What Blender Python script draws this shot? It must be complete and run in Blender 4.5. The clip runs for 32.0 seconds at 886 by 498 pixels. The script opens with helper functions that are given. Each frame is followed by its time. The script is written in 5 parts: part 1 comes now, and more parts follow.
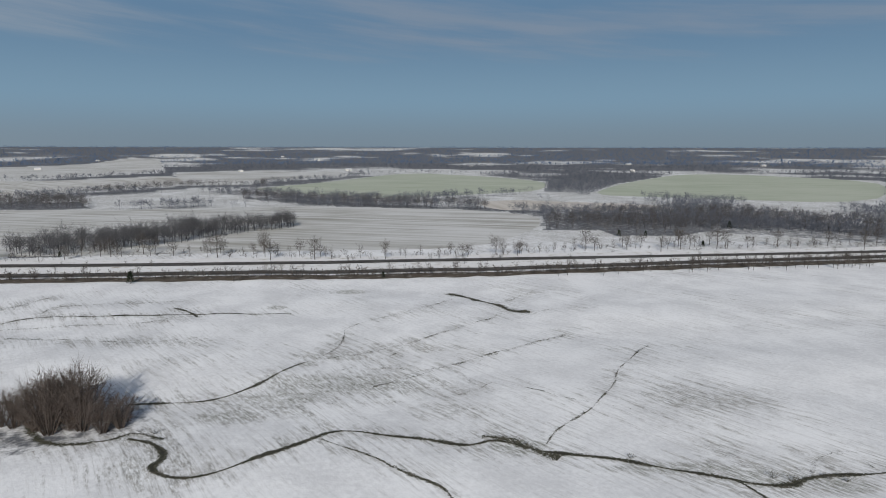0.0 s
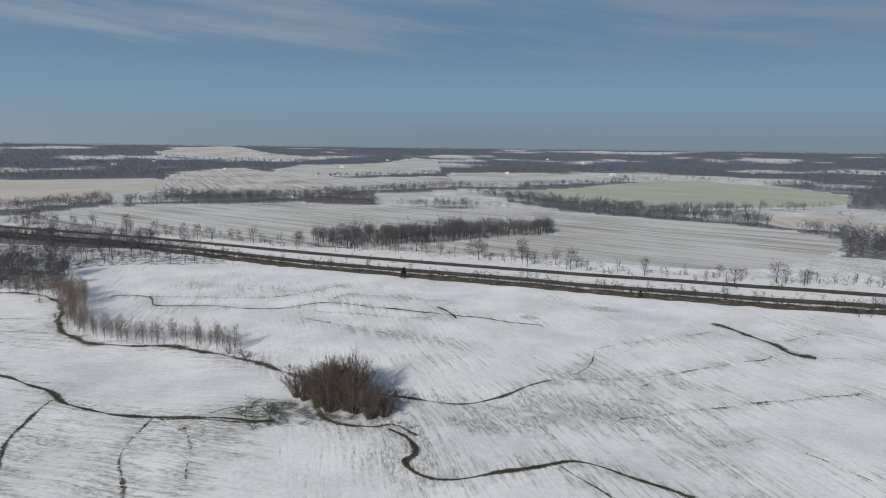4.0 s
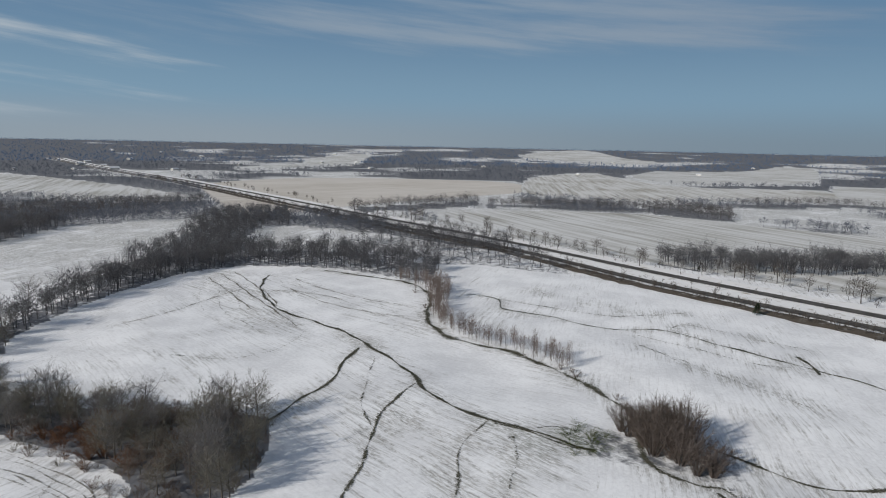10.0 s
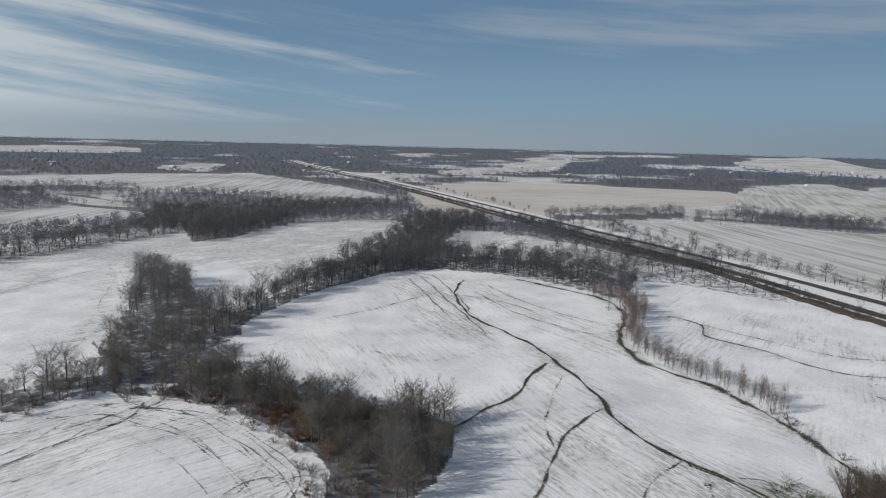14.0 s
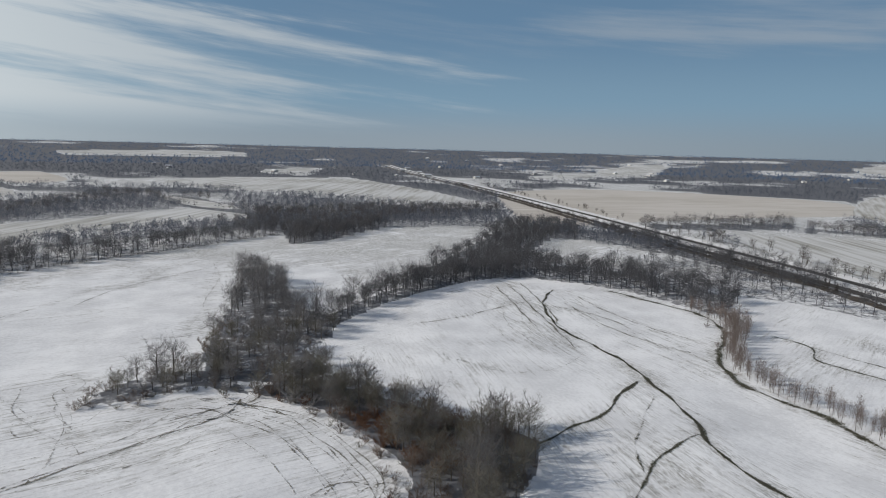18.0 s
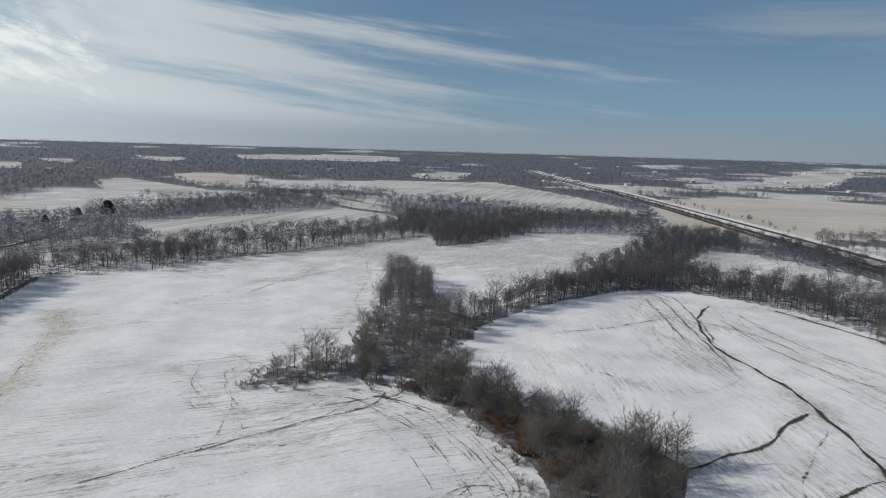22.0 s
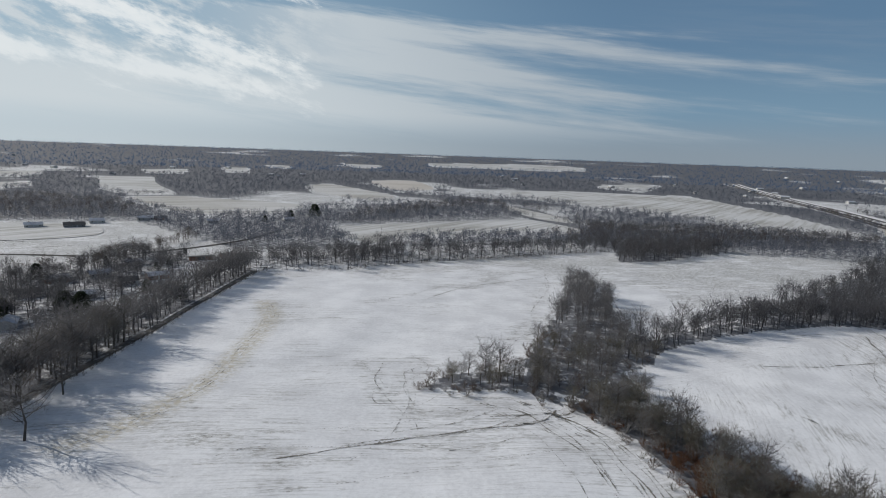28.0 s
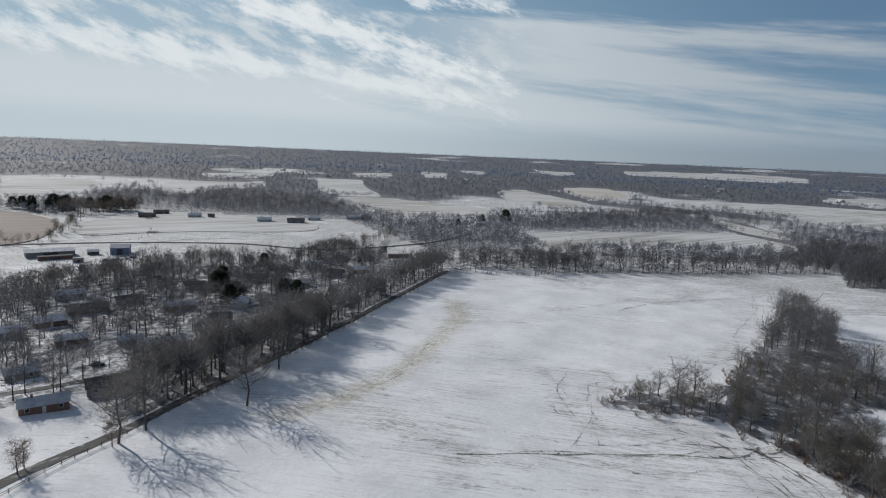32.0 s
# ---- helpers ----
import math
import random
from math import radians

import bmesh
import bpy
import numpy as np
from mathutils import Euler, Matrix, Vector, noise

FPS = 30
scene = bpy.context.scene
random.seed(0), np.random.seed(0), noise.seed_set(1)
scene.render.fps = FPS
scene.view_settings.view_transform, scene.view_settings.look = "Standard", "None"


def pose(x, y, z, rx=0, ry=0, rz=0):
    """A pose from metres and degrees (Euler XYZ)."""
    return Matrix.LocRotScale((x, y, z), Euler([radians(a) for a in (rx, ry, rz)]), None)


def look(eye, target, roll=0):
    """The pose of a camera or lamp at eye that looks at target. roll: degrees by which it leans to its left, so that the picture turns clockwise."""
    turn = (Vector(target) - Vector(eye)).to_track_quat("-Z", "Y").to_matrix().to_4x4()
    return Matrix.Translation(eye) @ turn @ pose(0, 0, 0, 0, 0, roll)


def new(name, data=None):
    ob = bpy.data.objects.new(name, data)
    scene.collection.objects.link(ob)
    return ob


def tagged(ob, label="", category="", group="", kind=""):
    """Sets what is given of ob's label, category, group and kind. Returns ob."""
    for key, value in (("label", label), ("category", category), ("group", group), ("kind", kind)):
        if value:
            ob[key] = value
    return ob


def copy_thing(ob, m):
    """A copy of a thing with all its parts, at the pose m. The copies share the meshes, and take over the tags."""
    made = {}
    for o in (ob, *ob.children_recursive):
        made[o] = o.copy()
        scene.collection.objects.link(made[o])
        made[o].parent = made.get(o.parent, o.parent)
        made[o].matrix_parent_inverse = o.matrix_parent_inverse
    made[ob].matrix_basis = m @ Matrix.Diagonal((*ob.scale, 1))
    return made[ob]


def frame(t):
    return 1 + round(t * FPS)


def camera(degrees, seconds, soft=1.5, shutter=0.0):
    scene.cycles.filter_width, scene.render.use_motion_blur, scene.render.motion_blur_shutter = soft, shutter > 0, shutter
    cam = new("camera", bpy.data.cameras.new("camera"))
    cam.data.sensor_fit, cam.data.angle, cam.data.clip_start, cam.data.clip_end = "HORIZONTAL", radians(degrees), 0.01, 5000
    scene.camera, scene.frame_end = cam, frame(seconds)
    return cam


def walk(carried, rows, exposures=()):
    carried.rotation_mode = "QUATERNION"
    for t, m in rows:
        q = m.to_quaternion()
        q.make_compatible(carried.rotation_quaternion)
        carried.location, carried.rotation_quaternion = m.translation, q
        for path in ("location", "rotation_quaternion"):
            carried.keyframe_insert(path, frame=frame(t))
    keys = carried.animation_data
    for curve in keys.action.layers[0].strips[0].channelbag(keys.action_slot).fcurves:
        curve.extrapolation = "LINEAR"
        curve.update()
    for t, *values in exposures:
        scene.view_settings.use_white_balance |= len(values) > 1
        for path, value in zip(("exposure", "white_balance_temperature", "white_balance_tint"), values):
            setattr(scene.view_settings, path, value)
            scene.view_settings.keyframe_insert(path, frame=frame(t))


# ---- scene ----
# Camera: a drone that turns on the spot while it climbs. Rows: seconds, eye, way, roll.
cam = camera(71.3, 32.0, soft=1.0)
PATH = [
    (0, (-0.00, 0.00, 64.99), (-0.0000, 0.9866, -0.1629), 0.09),
    (0.5, (0.07, 0.29, 65.89), (-0.0293, 0.9860, -0.1643), 0.02),
    (1, (0.10, 0.48, 66.58), (-0.0736, 0.9837, -0.1639), 0.10),
    (1.5, (0.07, 0.74, 67.15), (-0.1444, 0.9759, -0.1637), 0.12),
    (2, (0.15, 1.03, 67.61), (-0.1983, 0.9665, -0.1629), 0.27),
    (2.5, (0.11, 1.35, 68.07), (-0.2433, 0.9563, -0.1620), 0.37),
    (4.5, (-0.49, 3.27, 70.20), (-0.4525, 0.8768, -0.1630), 0.75),
    (5, (-0.51, 3.37, 70.91), (-0.5050, 0.8475, -0.1635), 0.80),
    (5.5, (-0.53, 3.46, 71.56), (-0.5560, 0.8149, -0.1638), 0.84),
    (6, (-0.53, 3.56, 72.22), (-0.6007, 0.7824, -0.1643), 0.91),
    (6.5, (-0.52, 3.68, 72.91), (-0.6394, 0.7509, -0.1652), 1.02),
    (7, (-0.50, 3.74, 73.55), (-0.6730, 0.7209, -0.1657), 1.08),
    (7.5, (-0.48, 3.96, 74.13), (-0.7026, 0.6919, -0.1661), 1.16),
    (8, (-0.54, 4.19, 74.63), (-0.7295, 0.6635, -0.1658), 1.16),
    (8.5, (-0.59, 4.18, 75.17), (-0.7518, 0.6383, -0.1656), 1.15),
    (9, (-0.44, 4.16, 75.73), (-0.7720, 0.6136, -0.1657), 1.15),
    (9.5, (-0.40, 4.13, 76.31), (-0.7922, 0.5874, -0.1656), 1.17),
    (10, (-0.51, 4.14, 76.85), (-0.8111, 0.5609, -0.1657), 1.20),
    (10.5, (-0.75, 4.14, 77.31), (-0.8309, 0.5312, -0.1659), 1.28),
    (11, (-0.98, 4.27, 77.74), (-0.8511, 0.4981, -0.1659), 1.28),
    (11.5, (-1.08, 4.43, 78.17), (-0.8706, 0.4631, -0.1659), 1.30),
    (12, (-1.09, 4.55, 78.68), (-0.8890, 0.4268, -0.1658), 1.34),
    (12.5, (-1.12, 4.63, 79.13), (-0.9050, 0.3919, -0.1654), 1.31),
    (13, (-1.43, 4.70, 79.49), (-0.9200, 0.3552, -0.1655), 1.35),
    (13.5, (-1.87, 4.90, 79.76), (-0.9342, 0.3163, -0.1651), 1.43),
    (14, (-2.14, 5.12, 80.07), (-0.9452, 0.2813, -0.1656), 1.47),
    (14.5, (-2.33, 5.22, 80.48), (-0.9534, 0.2525, -0.1650), 1.44),
    (15, (-2.54, 5.39, 80.97), (-0.9598, 0.2276, -0.1644), 1.43),
    (15.5, (-2.79, 5.62, 81.47), (-0.9650, 0.2043, -0.1645), 1.36),
    (17.5, (-3.30, 5.63, 81.75), (-0.9746, 0.1547, -0.1621), 1.40),
    (18, (-3.61, 5.54, 81.72), (-0.9766, 0.1413, -0.1621), 1.49),
    (18.5, (-3.77, 5.48, 81.69), (-0.9800, 0.1159, -0.1620), 1.51),
    (19, (-3.85, 5.48, 81.69), (-0.9829, 0.0876, -0.1618), 1.55),
    (19.5, (-3.84, 5.50, 81.70), (-0.9850, 0.0604, -0.1615), 1.58),
    (20, (-3.81, 5.48, 81.67), (-0.9863, 0.0322, -0.1616), 1.57),
    (20.5, (-4.00, 5.37, 81.60), (-0.9869, 0.0039, -0.1615), 1.63),
    (21, (-4.25, 5.23, 81.48), (-0.9867, -0.0254, -0.1608), 1.69),
    (21.5, (-4.44, 5.26, 81.30), (-0.9855, -0.0561, -0.1602), 1.71),
    (22, (-4.69, 5.23, 81.16), (-0.9831, -0.0902, -0.1594), 1.67),
    (22.5, (-4.67, 5.29, 81.23), (-0.9799, -0.1207, -0.1590), 1.70),
    (23, (-4.65, 5.39, 81.34), (-0.9754, -0.1530, -0.1587), 1.81),
    (23.5, (-4.62, 5.46, 81.53), (-0.9690, -0.1895, -0.1586), 1.87),
    (24, (-4.62, 5.56, 81.64), (-0.9611, -0.2260, -0.1586), 1.92),
    (24.5, (-4.57, 5.76, 81.78), (-0.9533, -0.2575, -0.1581), 1.97),
    (25, (-4.41, 5.83, 82.06), (-0.9474, -0.2785, -0.1579), 1.98),
    (25.5, (-4.31, 5.81, 82.33), (-0.9429, -0.2936, -0.1573), 2.01),
    (27.5, (-4.54, 5.96, 82.84), (-0.9235, -0.3512, -0.1544), 2.01),
    (28, (-4.45, 5.83, 82.98), (-0.9157, -0.3713, -0.1539), 2.05),
    (28.5, (-4.35, 5.70, 83.14), (-0.9065, -0.3931, -0.1540), 2.03),
    (29, (-4.29, 5.60, 83.20), (-0.8952, -0.4183, -0.1539), 2.13),
    (29.5, (-4.29, 5.50, 83.10), (-0.8827, -0.4443, -0.1531), 2.16),
    (30, (-4.45, 5.30, 82.87), (-0.8670, -0.4745, -0.1523), 2.16),
    (30.5, (-4.59, 5.15, 82.71), (-0.8421, -0.5172, -0.1528), 2.28),
    (31, (-4.73, 5.11, 82.61), (-0.8133, -0.5613, -0.1534), 2.35),
    (31.5, (-4.83, 5.12, 82.51), (-0.7856, -0.5992, -0.1542), 2.41),
    (32, (-5.03, 5.08, 82.41), (-0.7612, -0.6298, -0.1547), 2.44),
]
EXPOSURES = [(0.0, -0.33, 6530, 10), (10.0, -0.26, 6530, 10), (20.0, -0.29, 6560, 10), (32.0, -0.42, 6360, 10)]
walk(cam, [(t, look(eye, Vector(eye) + Vector(way) * 10, roll)) for t, eye, way, roll in PATH], EXPOSURES)

# ---- light: a low winter sun behind thin cloud, and the sky ----
SUN_AZ = radians(181)      # clockwise from +y
SUN_EL = radians(26)
sun = new("sun", bpy.data.lights.new("sun", "SUN"))
sun.data.energy, sun.data.angle, sun.data.color = 5.0, radians(0.6), (1.0, 0.95, 0.88)
sun.matrix_world = look((0, 0, 0), (-math.sin(SUN_AZ), -math.cos(SUN_AZ), -math.tan(SUN_EL)))

world = bpy.data.worlds.new("sky")
scene.world = world
world.use_nodes = True


class Nodes:
    """Short calls for building a node tree."""

    def __init__(self, tree):
        self.t = tree
        tree.nodes.clear()

    def add(self, kind, values=None, **settings):
        n = self.t.nodes.new(kind)
        for k, v in settings.items():
            setattr(n, k, v)
        for k, v in (values or {}).items():
            self.put(n.inputs[k], v)
        return n

    def put(self, socket, v):
        if isinstance(v, bpy.types.NodeSocket):
            self.t.links.new(v, socket)
        else:
            socket.default_value = v

    def math(self, op, a, b=0.0, c=0.0, clamp=False):
        n = self.add("ShaderNodeMath", operation=op, use_clamp=clamp)
        for i, v in enumerate((a, b, c)):
            self.put(n.inputs[i], v)
        return n.outputs[0]

    def noise(self, vector, scale, detail=4.0, rough=0.55):
        n = self.add("ShaderNodeTexNoise", {"Scale": scale, "Detail": detail, "Roughness": rough})
        self.put(n.inputs["Vector"], vector)
        return n.outputs["Fac"]

    def scaled(self, vector, xyz):
        n = self.add("ShaderNodeVectorMath", operation="MULTIPLY")
        self.put(n.inputs[0], vector)
        n.inputs[1].default_value = xyz
        return n.outputs[0]

    def step(self, v, low, high, a=0.0, b=1.0):
        n = self.add("ShaderNodeMapRange", {"From Min": low, "From Max": high, "To Min": a, "To Max": b}, interpolation_type="SMOOTHSTEP")
        self.put(n.inputs["Value"], v)
        return n.outputs[0]

    def mix(self, f, a, b):
        n = self.add("ShaderNodeMix", data_type="RGBA")
        self.put(n.inputs["Factor"], f)
        for k, v in ((6, a), (7, b)):
            self.put(n.inputs[k], (*v, 1.0) if isinstance(v, tuple) and len(v) == 3 else v)
        return n.outputs[2]

    def combine(self, x, y, z=0.0):
        n = self.add("ShaderNodeCombineXYZ")
        for i, v in enumerate((x, y, z)):
            self.put(n.inputs[i], v)
        return n.outputs[0]


def build_sky():
    w = Nodes(world.node_tree)
    sky = w.add("ShaderNodeTexSky", sky_type="NISHITA", sun_disc=False, sun_elevation=SUN_EL, sun_rotation=SUN_AZ, altitude=200, air_density=1.0, dust_density=0.4, ozone_density=4.0)
    sep = w.add("ShaderNodeSeparateXYZ")
    w.put(sep.inputs[0], w.add("ShaderNodeTexCoord").outputs["Generated"])
    x, y, z = sep.outputs
    side = w.math("ADD", w.math("MULTIPLY", y, -0.9), w.math("MULTIPLY", x, -0.35))
    near_sun = w.step(side, 0.0, 1.0)
    # bearing to the left of +y and height above the skyline, in degrees
    bear = w.math("MULTIPLY", w.math("ARCTAN2", w.math("MULTIPLY", x, -1.0), y), 57.296)
    high = w.math("MULTIPLY", w.math("ARCSINE", z), 57.296)
    low = w.step(high, 24.0, 10.0)
    drift = w.math("SUBTRACT", high, w.math("MULTIPLY", bear, 0.10))
    streak = w.noise(w.combine(w.math("MULTIPLY", bear, 0.035), w.math("MULTIPLY", drift, 0.42)), 1.0, 7.0, 0.6)
    broad = w.noise(w.combine(w.math("MULTIPLY", bear, 0.022), w.math("MULTIPLY", drift, 0.16), 3.0), 1.0, 4.0, 0.55)
    lumps = w.noise(w.combine(w.math("MULTIPLY", bear, 0.22), w.math("MULTIPLY", w.math("SUBTRACT", high, w.math("MULTIPLY", bear, 0.28)), 0.55), 7.0), 1.0, 8.0, 0.66)
    blur = w.math("SUBTRACT", streak, 0.5)
    jag = w.math("SUBTRACT", lumps, 0.5)

    def every(*f):
        v = f[0]
        for g in f[1:]:
            v = w.math("MULTIPLY", v, g)
        return v

    # a thin grey veil over the open side
    veil = every(w.step(w.math("ADD", high, w.math("MULTIPLY", blur, 9.0)), 7.2, 10.5), w.step(w.math("ADD", w.math("MULTIPLY", streak, 0.6), w.math("MULTIPLY", broad, 0.4)), 0.40, 0.62), w.step(bear, 100.0, 70.0))
    # a pale bank that runs out into long points
    roof = w.math("SUBTRACT", high, w.math("ADD", 9.4, w.math("MULTIPLY", w.math("SUBTRACT", bear, 90.0), 0.075)))
    bank = every(w.step(w.math("ADD", bear, w.math("MULTIPLY", blur, 95.0)), 84.0, 116.0), w.step(w.math("SUBTRACT", roof, w.math("MULTIPLY", blur, 7.0)), 0.9, -0.9), w.step(w.math("ADD", streak, w.math("MULTIPLY", near_sun, 0.25)), 0.30, 0.74))
    # bright slanting wisps towards the sun, with blue between them
    line = w.math("ABSOLUTE", w.math("SUBTRACT", high, w.math("ADD", 6.3, w.math("MULTIPLY", w.math("SUBTRACT", bear, 126.0), 0.27))))
    flat = w.math("ABSOLUTE", w.math("SUBTRACT", high, w.math("ADD", 4.9, w.math("MULTIPLY", w.math("SUBTRACT", bear, 126.0), 0.085))))
    tuft = w.math("ADD", w.math("ABSOLUTE", w.math("SUBTRACT", high, 13.2)), w.math("MULTIPLY", w.math("ABSOLUTE", w.math("SUBTRACT", bear, 129.0)), 0.12))
    ragged = w.math("MULTIPLY", jag, 6.0)
    wisps = [w.math("MULTIPLY", w.step(w.math("SUBTRACT", d, ragged), far, near), w.step(w.math("ADD", bear, w.math("MULTIPLY", jag, 22.0)), 123.0, 130.0)) for d, far, near in ((line, 1.6, 0.1), (flat, 1.5, 0.0), (tuft, 1.2, 0.2))]
    wisp = w.math("MULTIPLY", w.math("MAXIMUM", w.math("MAXIMUM", wisps[0], w.math("MULTIPLY", wisps[1], 0.8)), wisps[2]), w.step(bear, 178.0, 168.0))
    gap = every(w.step(bear, 118.0, 136.0), w.step(high, 5.0, 8.5), w.step(lumps, 0.62, 0.42))
    toward = w.step(bear, 92.0, 150.0)
    hazy = w.mix(toward, w.mix(w.step(bear, 20.0, 80.0), (3.8, 5.1, 6.3), (5.4, 6.6, 7.7)), (11.5, 13.0, 13.8))
    hazy = w.mix(w.math("ABSOLUTE", w.step(bear, -175.0, -95.0, 1.0, 0.0)), hazy, (9.0, 10.4, 11.8))
    blue = w.mix(low, sky.outputs[0], w.mix(w.step(high, 3.0, 11.0), w.mix(toward, (3.9, 6.3, 8.5), (8.6, 11.2, 12.8)), w.mix(toward, (2.5, 4.5, 7.0), (6.2, 9.2, 11.6))))
    blue = w.mix(w.math("MULTIPLY", low, w.step(bear, -40.0, -100.0)), blue, sky.outputs[0])
    tint = w.mix(w.step(high, 4.6, 0.0), blue, hazy)
    tint = w.mix(w.math("MULTIPLY", veil, 0.62), tint, w.mix(w.step(bear, 0.0, 60.0), (4.9, 5.8, 7.2), (6.3, 7.4, 8.6)))
    tint = w.mix(w.math("MULTIPLY", w.math("MULTIPLY", bank, w.math("SUBTRACT", 1.0, w.math("MULTIPLY", gap, 0.8))), w.step(high, 0.5, 3.5, 0.0, 0.85)), tint, w.mix(w.step(bear, 95.0, 135.0), (9.2, 10.2, 11.0), (13.6, 14.6, 15.0)))
    col = w.mix(w.math("MULTIPLY", wisp, 0.72), tint, (18.5, 19.0, 18.8))
    upper = w.math("MULTIPLY", w.step(broad, 0.45, 0.65), w.step(high, 13.0, 30.0))
    col = w.mix(w.math("MULTIPLY", upper, 0.35), col, (9.0, 10.0, 11.0))
    bg = w.add("ShaderNodeBackground", {"Strength": 0.06})
    w.put(bg.inputs["Color"], col)
    out = w.add("ShaderNodeOutputWorld")
    w.t.links.new(bg.outputs[0], out.inputs[0])


build_sky()


# ---- materials ----
def surface(name, paint, rough=0.9, relief=None, metal=0.0, spec=0.3):
    """A material; paint(n) gives the colour socket or a tuple; relief(n) gives (height socket, strength, distance)."""
    m = bpy.data.materials.new(name)
    m.use_nodes = True
    n = Nodes(m.node_tree)
    b = n.add("ShaderNodeBsdfPrincipled", {"Roughness": rough, "Metallic": metal, "Specular IOR Level": spec})
    c = paint(n)
    n.put(b.inputs["Base Color"], (*c, 1.0) if isinstance(c, tuple) else c)
    if relief:
        h, strength, distance = relief(n)
        bump = n.add("ShaderNodeBump", {"Strength": strength, "Distance": distance})
        n.put(bump.inputs["Height"], h)
        n.t.links.new(bump.outputs[0], b.inputs["Normal"])
    out = n.add("ShaderNodeOutputMaterial")
    n.t.links.new(b.outputs[0], out.inputs[0])
    return m


def twiggy(name, paint):
    """Fine twigs: half of the light goes on through them."""
    m = bpy.data.materials.new(name)
    m.use_nodes = True
    n = Nodes(m.node_tree)
    c = paint(n)
    a, t, mix = n.add("ShaderNodeBsdfDiffuse"), n.add("ShaderNodeBsdfTranslucent"), n.add("ShaderNodeMixShader", {0: 0.45})
    for k, s in enumerate((a, t)):
        n.put(s.inputs["Color"], c)
        n.t.links.new(s.outputs[0], mix.inputs[1 + k])
    n.t.links.new(mix.outputs[0], n.add("ShaderNodeOutputMaterial").inputs[0])
    return m


def place(n):
    return n.add("ShaderNodeNewGeometry").outputs["Position"]


def attribute(n, name):
    return n.add("ShaderNodeAttribute", attribute_name=name).outputs["Fac"]


def grainy(a, b, scale, low=0.35, high=0.65):
    return lambda n: n.mix(n.step(n.noise(place(n), scale, 6.0), low, high), a, b)


def varied(a, b, c=None):
    """A colour that differs from object to object, with a little grain."""
    def paint(n):
        r = n.add("ShaderNodeObjectInfo").outputs["Random"]
        base = n.mix(r, a, b)
        return n.mix(n.math("MULTIPLY", n.step(n.noise(place(n), 0.8, 4.0), 0.35, 0.7), 0.5), base, c or a)
    return paint


SNOW = (0.835, 0.847, 0.862)
SNOW_OLD = (0.66, 0.67, 0.688)
GRASS = (0.085, 0.088, 0.042)
# Leaf litter, cooled towards the blue of distance haze.
HAZED_LITTER = (0.066, 0.073, 0.089)


def paint_ground(n):
    p = place(n)
    bend = n.math("MULTIPLY", n.math("SUBTRACT", n.noise(p, 0.012, 2.0), 0.5), 14.0)
    rows = n.combine(n.math("ADD", attribute(n, "row_across"), bend), attribute(n, "row_along"))
    # drilled rows: short dashes of stubble and soil that show through the snow
    dash = n.noise(n.scaled(rows, (0.55, 0.028, 1.0)), 1.0, 6.0, 0.68)
    fine = n.noise(n.scaled(rows, (1.1, 0.07, 1.0)), 1.0, 7.0, 0.78)
    patch = n.noise(p, 0.02, 5.0, 0.62)
    grain = n.noise(n.scaled(rows, (1.5, 0.35, 1.0)), 1.0, 7.0, 0.8)
    thin = attribute(n, "thin")
    bare = n.math("ADD", n.math("MULTIPLY", dash, 0.60), n.math("ADD", n.math("MULTIPLY", patch, 0.46), n.math("MULTIPLY", thin, 0.20)))
    shows = n.math("MULTIPLY", n.step(n.math("ADD", bare, n.math("MULTIPLY", n.math("SUBTRACT", n.noise(p, 0.3, 5.0, 0.7), 0.5), 0.22)), 0.565, 0.70), n.step(grain, 0.40, 0.60))
    snow = n.mix(n.step(n.math("ADD", n.math("MULTIPLY", n.noise(p, 0.05, 5.0), 0.6), n.math("MULTIPLY", n.noise(p, 0.8, 5.0, 0.75), 0.4)), 0.38, 0.64), SNOW, SNOW_OLD)
    snow = n.mix(n.math("MULTIPLY", n.step(fine, 0.47, 0.70), n.step(n.math("ADD", patch, n.math("MULTIPLY", thin, 0.3)), 0.40, 0.70, 0.22, 0.85)), snow, (0.39, 0.39, 0.38))
    weed = n.mix(n.step(n.noise(p, 0.35, 4.0), 0.4, 0.6), (0.10, 0.098, 0.075), (0.20, 0.185, 0.15))
    weed = n.mix(n.step(thin, 0.5, 1.0), weed, GRASS)
    col = n.mix(n.math("MULTIPLY", shows, 0.70), snow, weed)
    # straw of old wheel tracks
    straw = n.math("MULTIPLY", attribute(n, "straw"), n.step(n.noise(p, 0.5, 5.0, 0.7), 0.36, 0.62))
    col = n.mix(n.math("MULTIPLY", straw, 0.8), col, (0.48, 0.44, 0.34))
    # leaf litter under trees; its blue-grey tone also paints in haze and tree shade
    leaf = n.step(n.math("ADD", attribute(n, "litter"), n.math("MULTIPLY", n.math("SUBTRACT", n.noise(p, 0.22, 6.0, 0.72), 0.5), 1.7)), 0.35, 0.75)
    col = n.mix(n.math("MULTIPLY", leaf, 0.9), col, n.mix(n.step(n.noise(p, 0.25, 4.0), 0.4, 0.65), HAZED_LITTER, (0.088, 0.093, 0.106)))
    return col


def relief_ground(n):
    rows = n.combine(attribute(n, "row_across"), attribute(n, "row_along"))
    h = n.math("ADD", n.math("MULTIPLY", n.noise(n.scaled(rows, (0.9, 0.06, 1.0)), 1.0, 5.0, 0.65), 0.4), n.noise(place(n), 0.5, 7.0, 0.72))
    return h, 0.32, 0.35


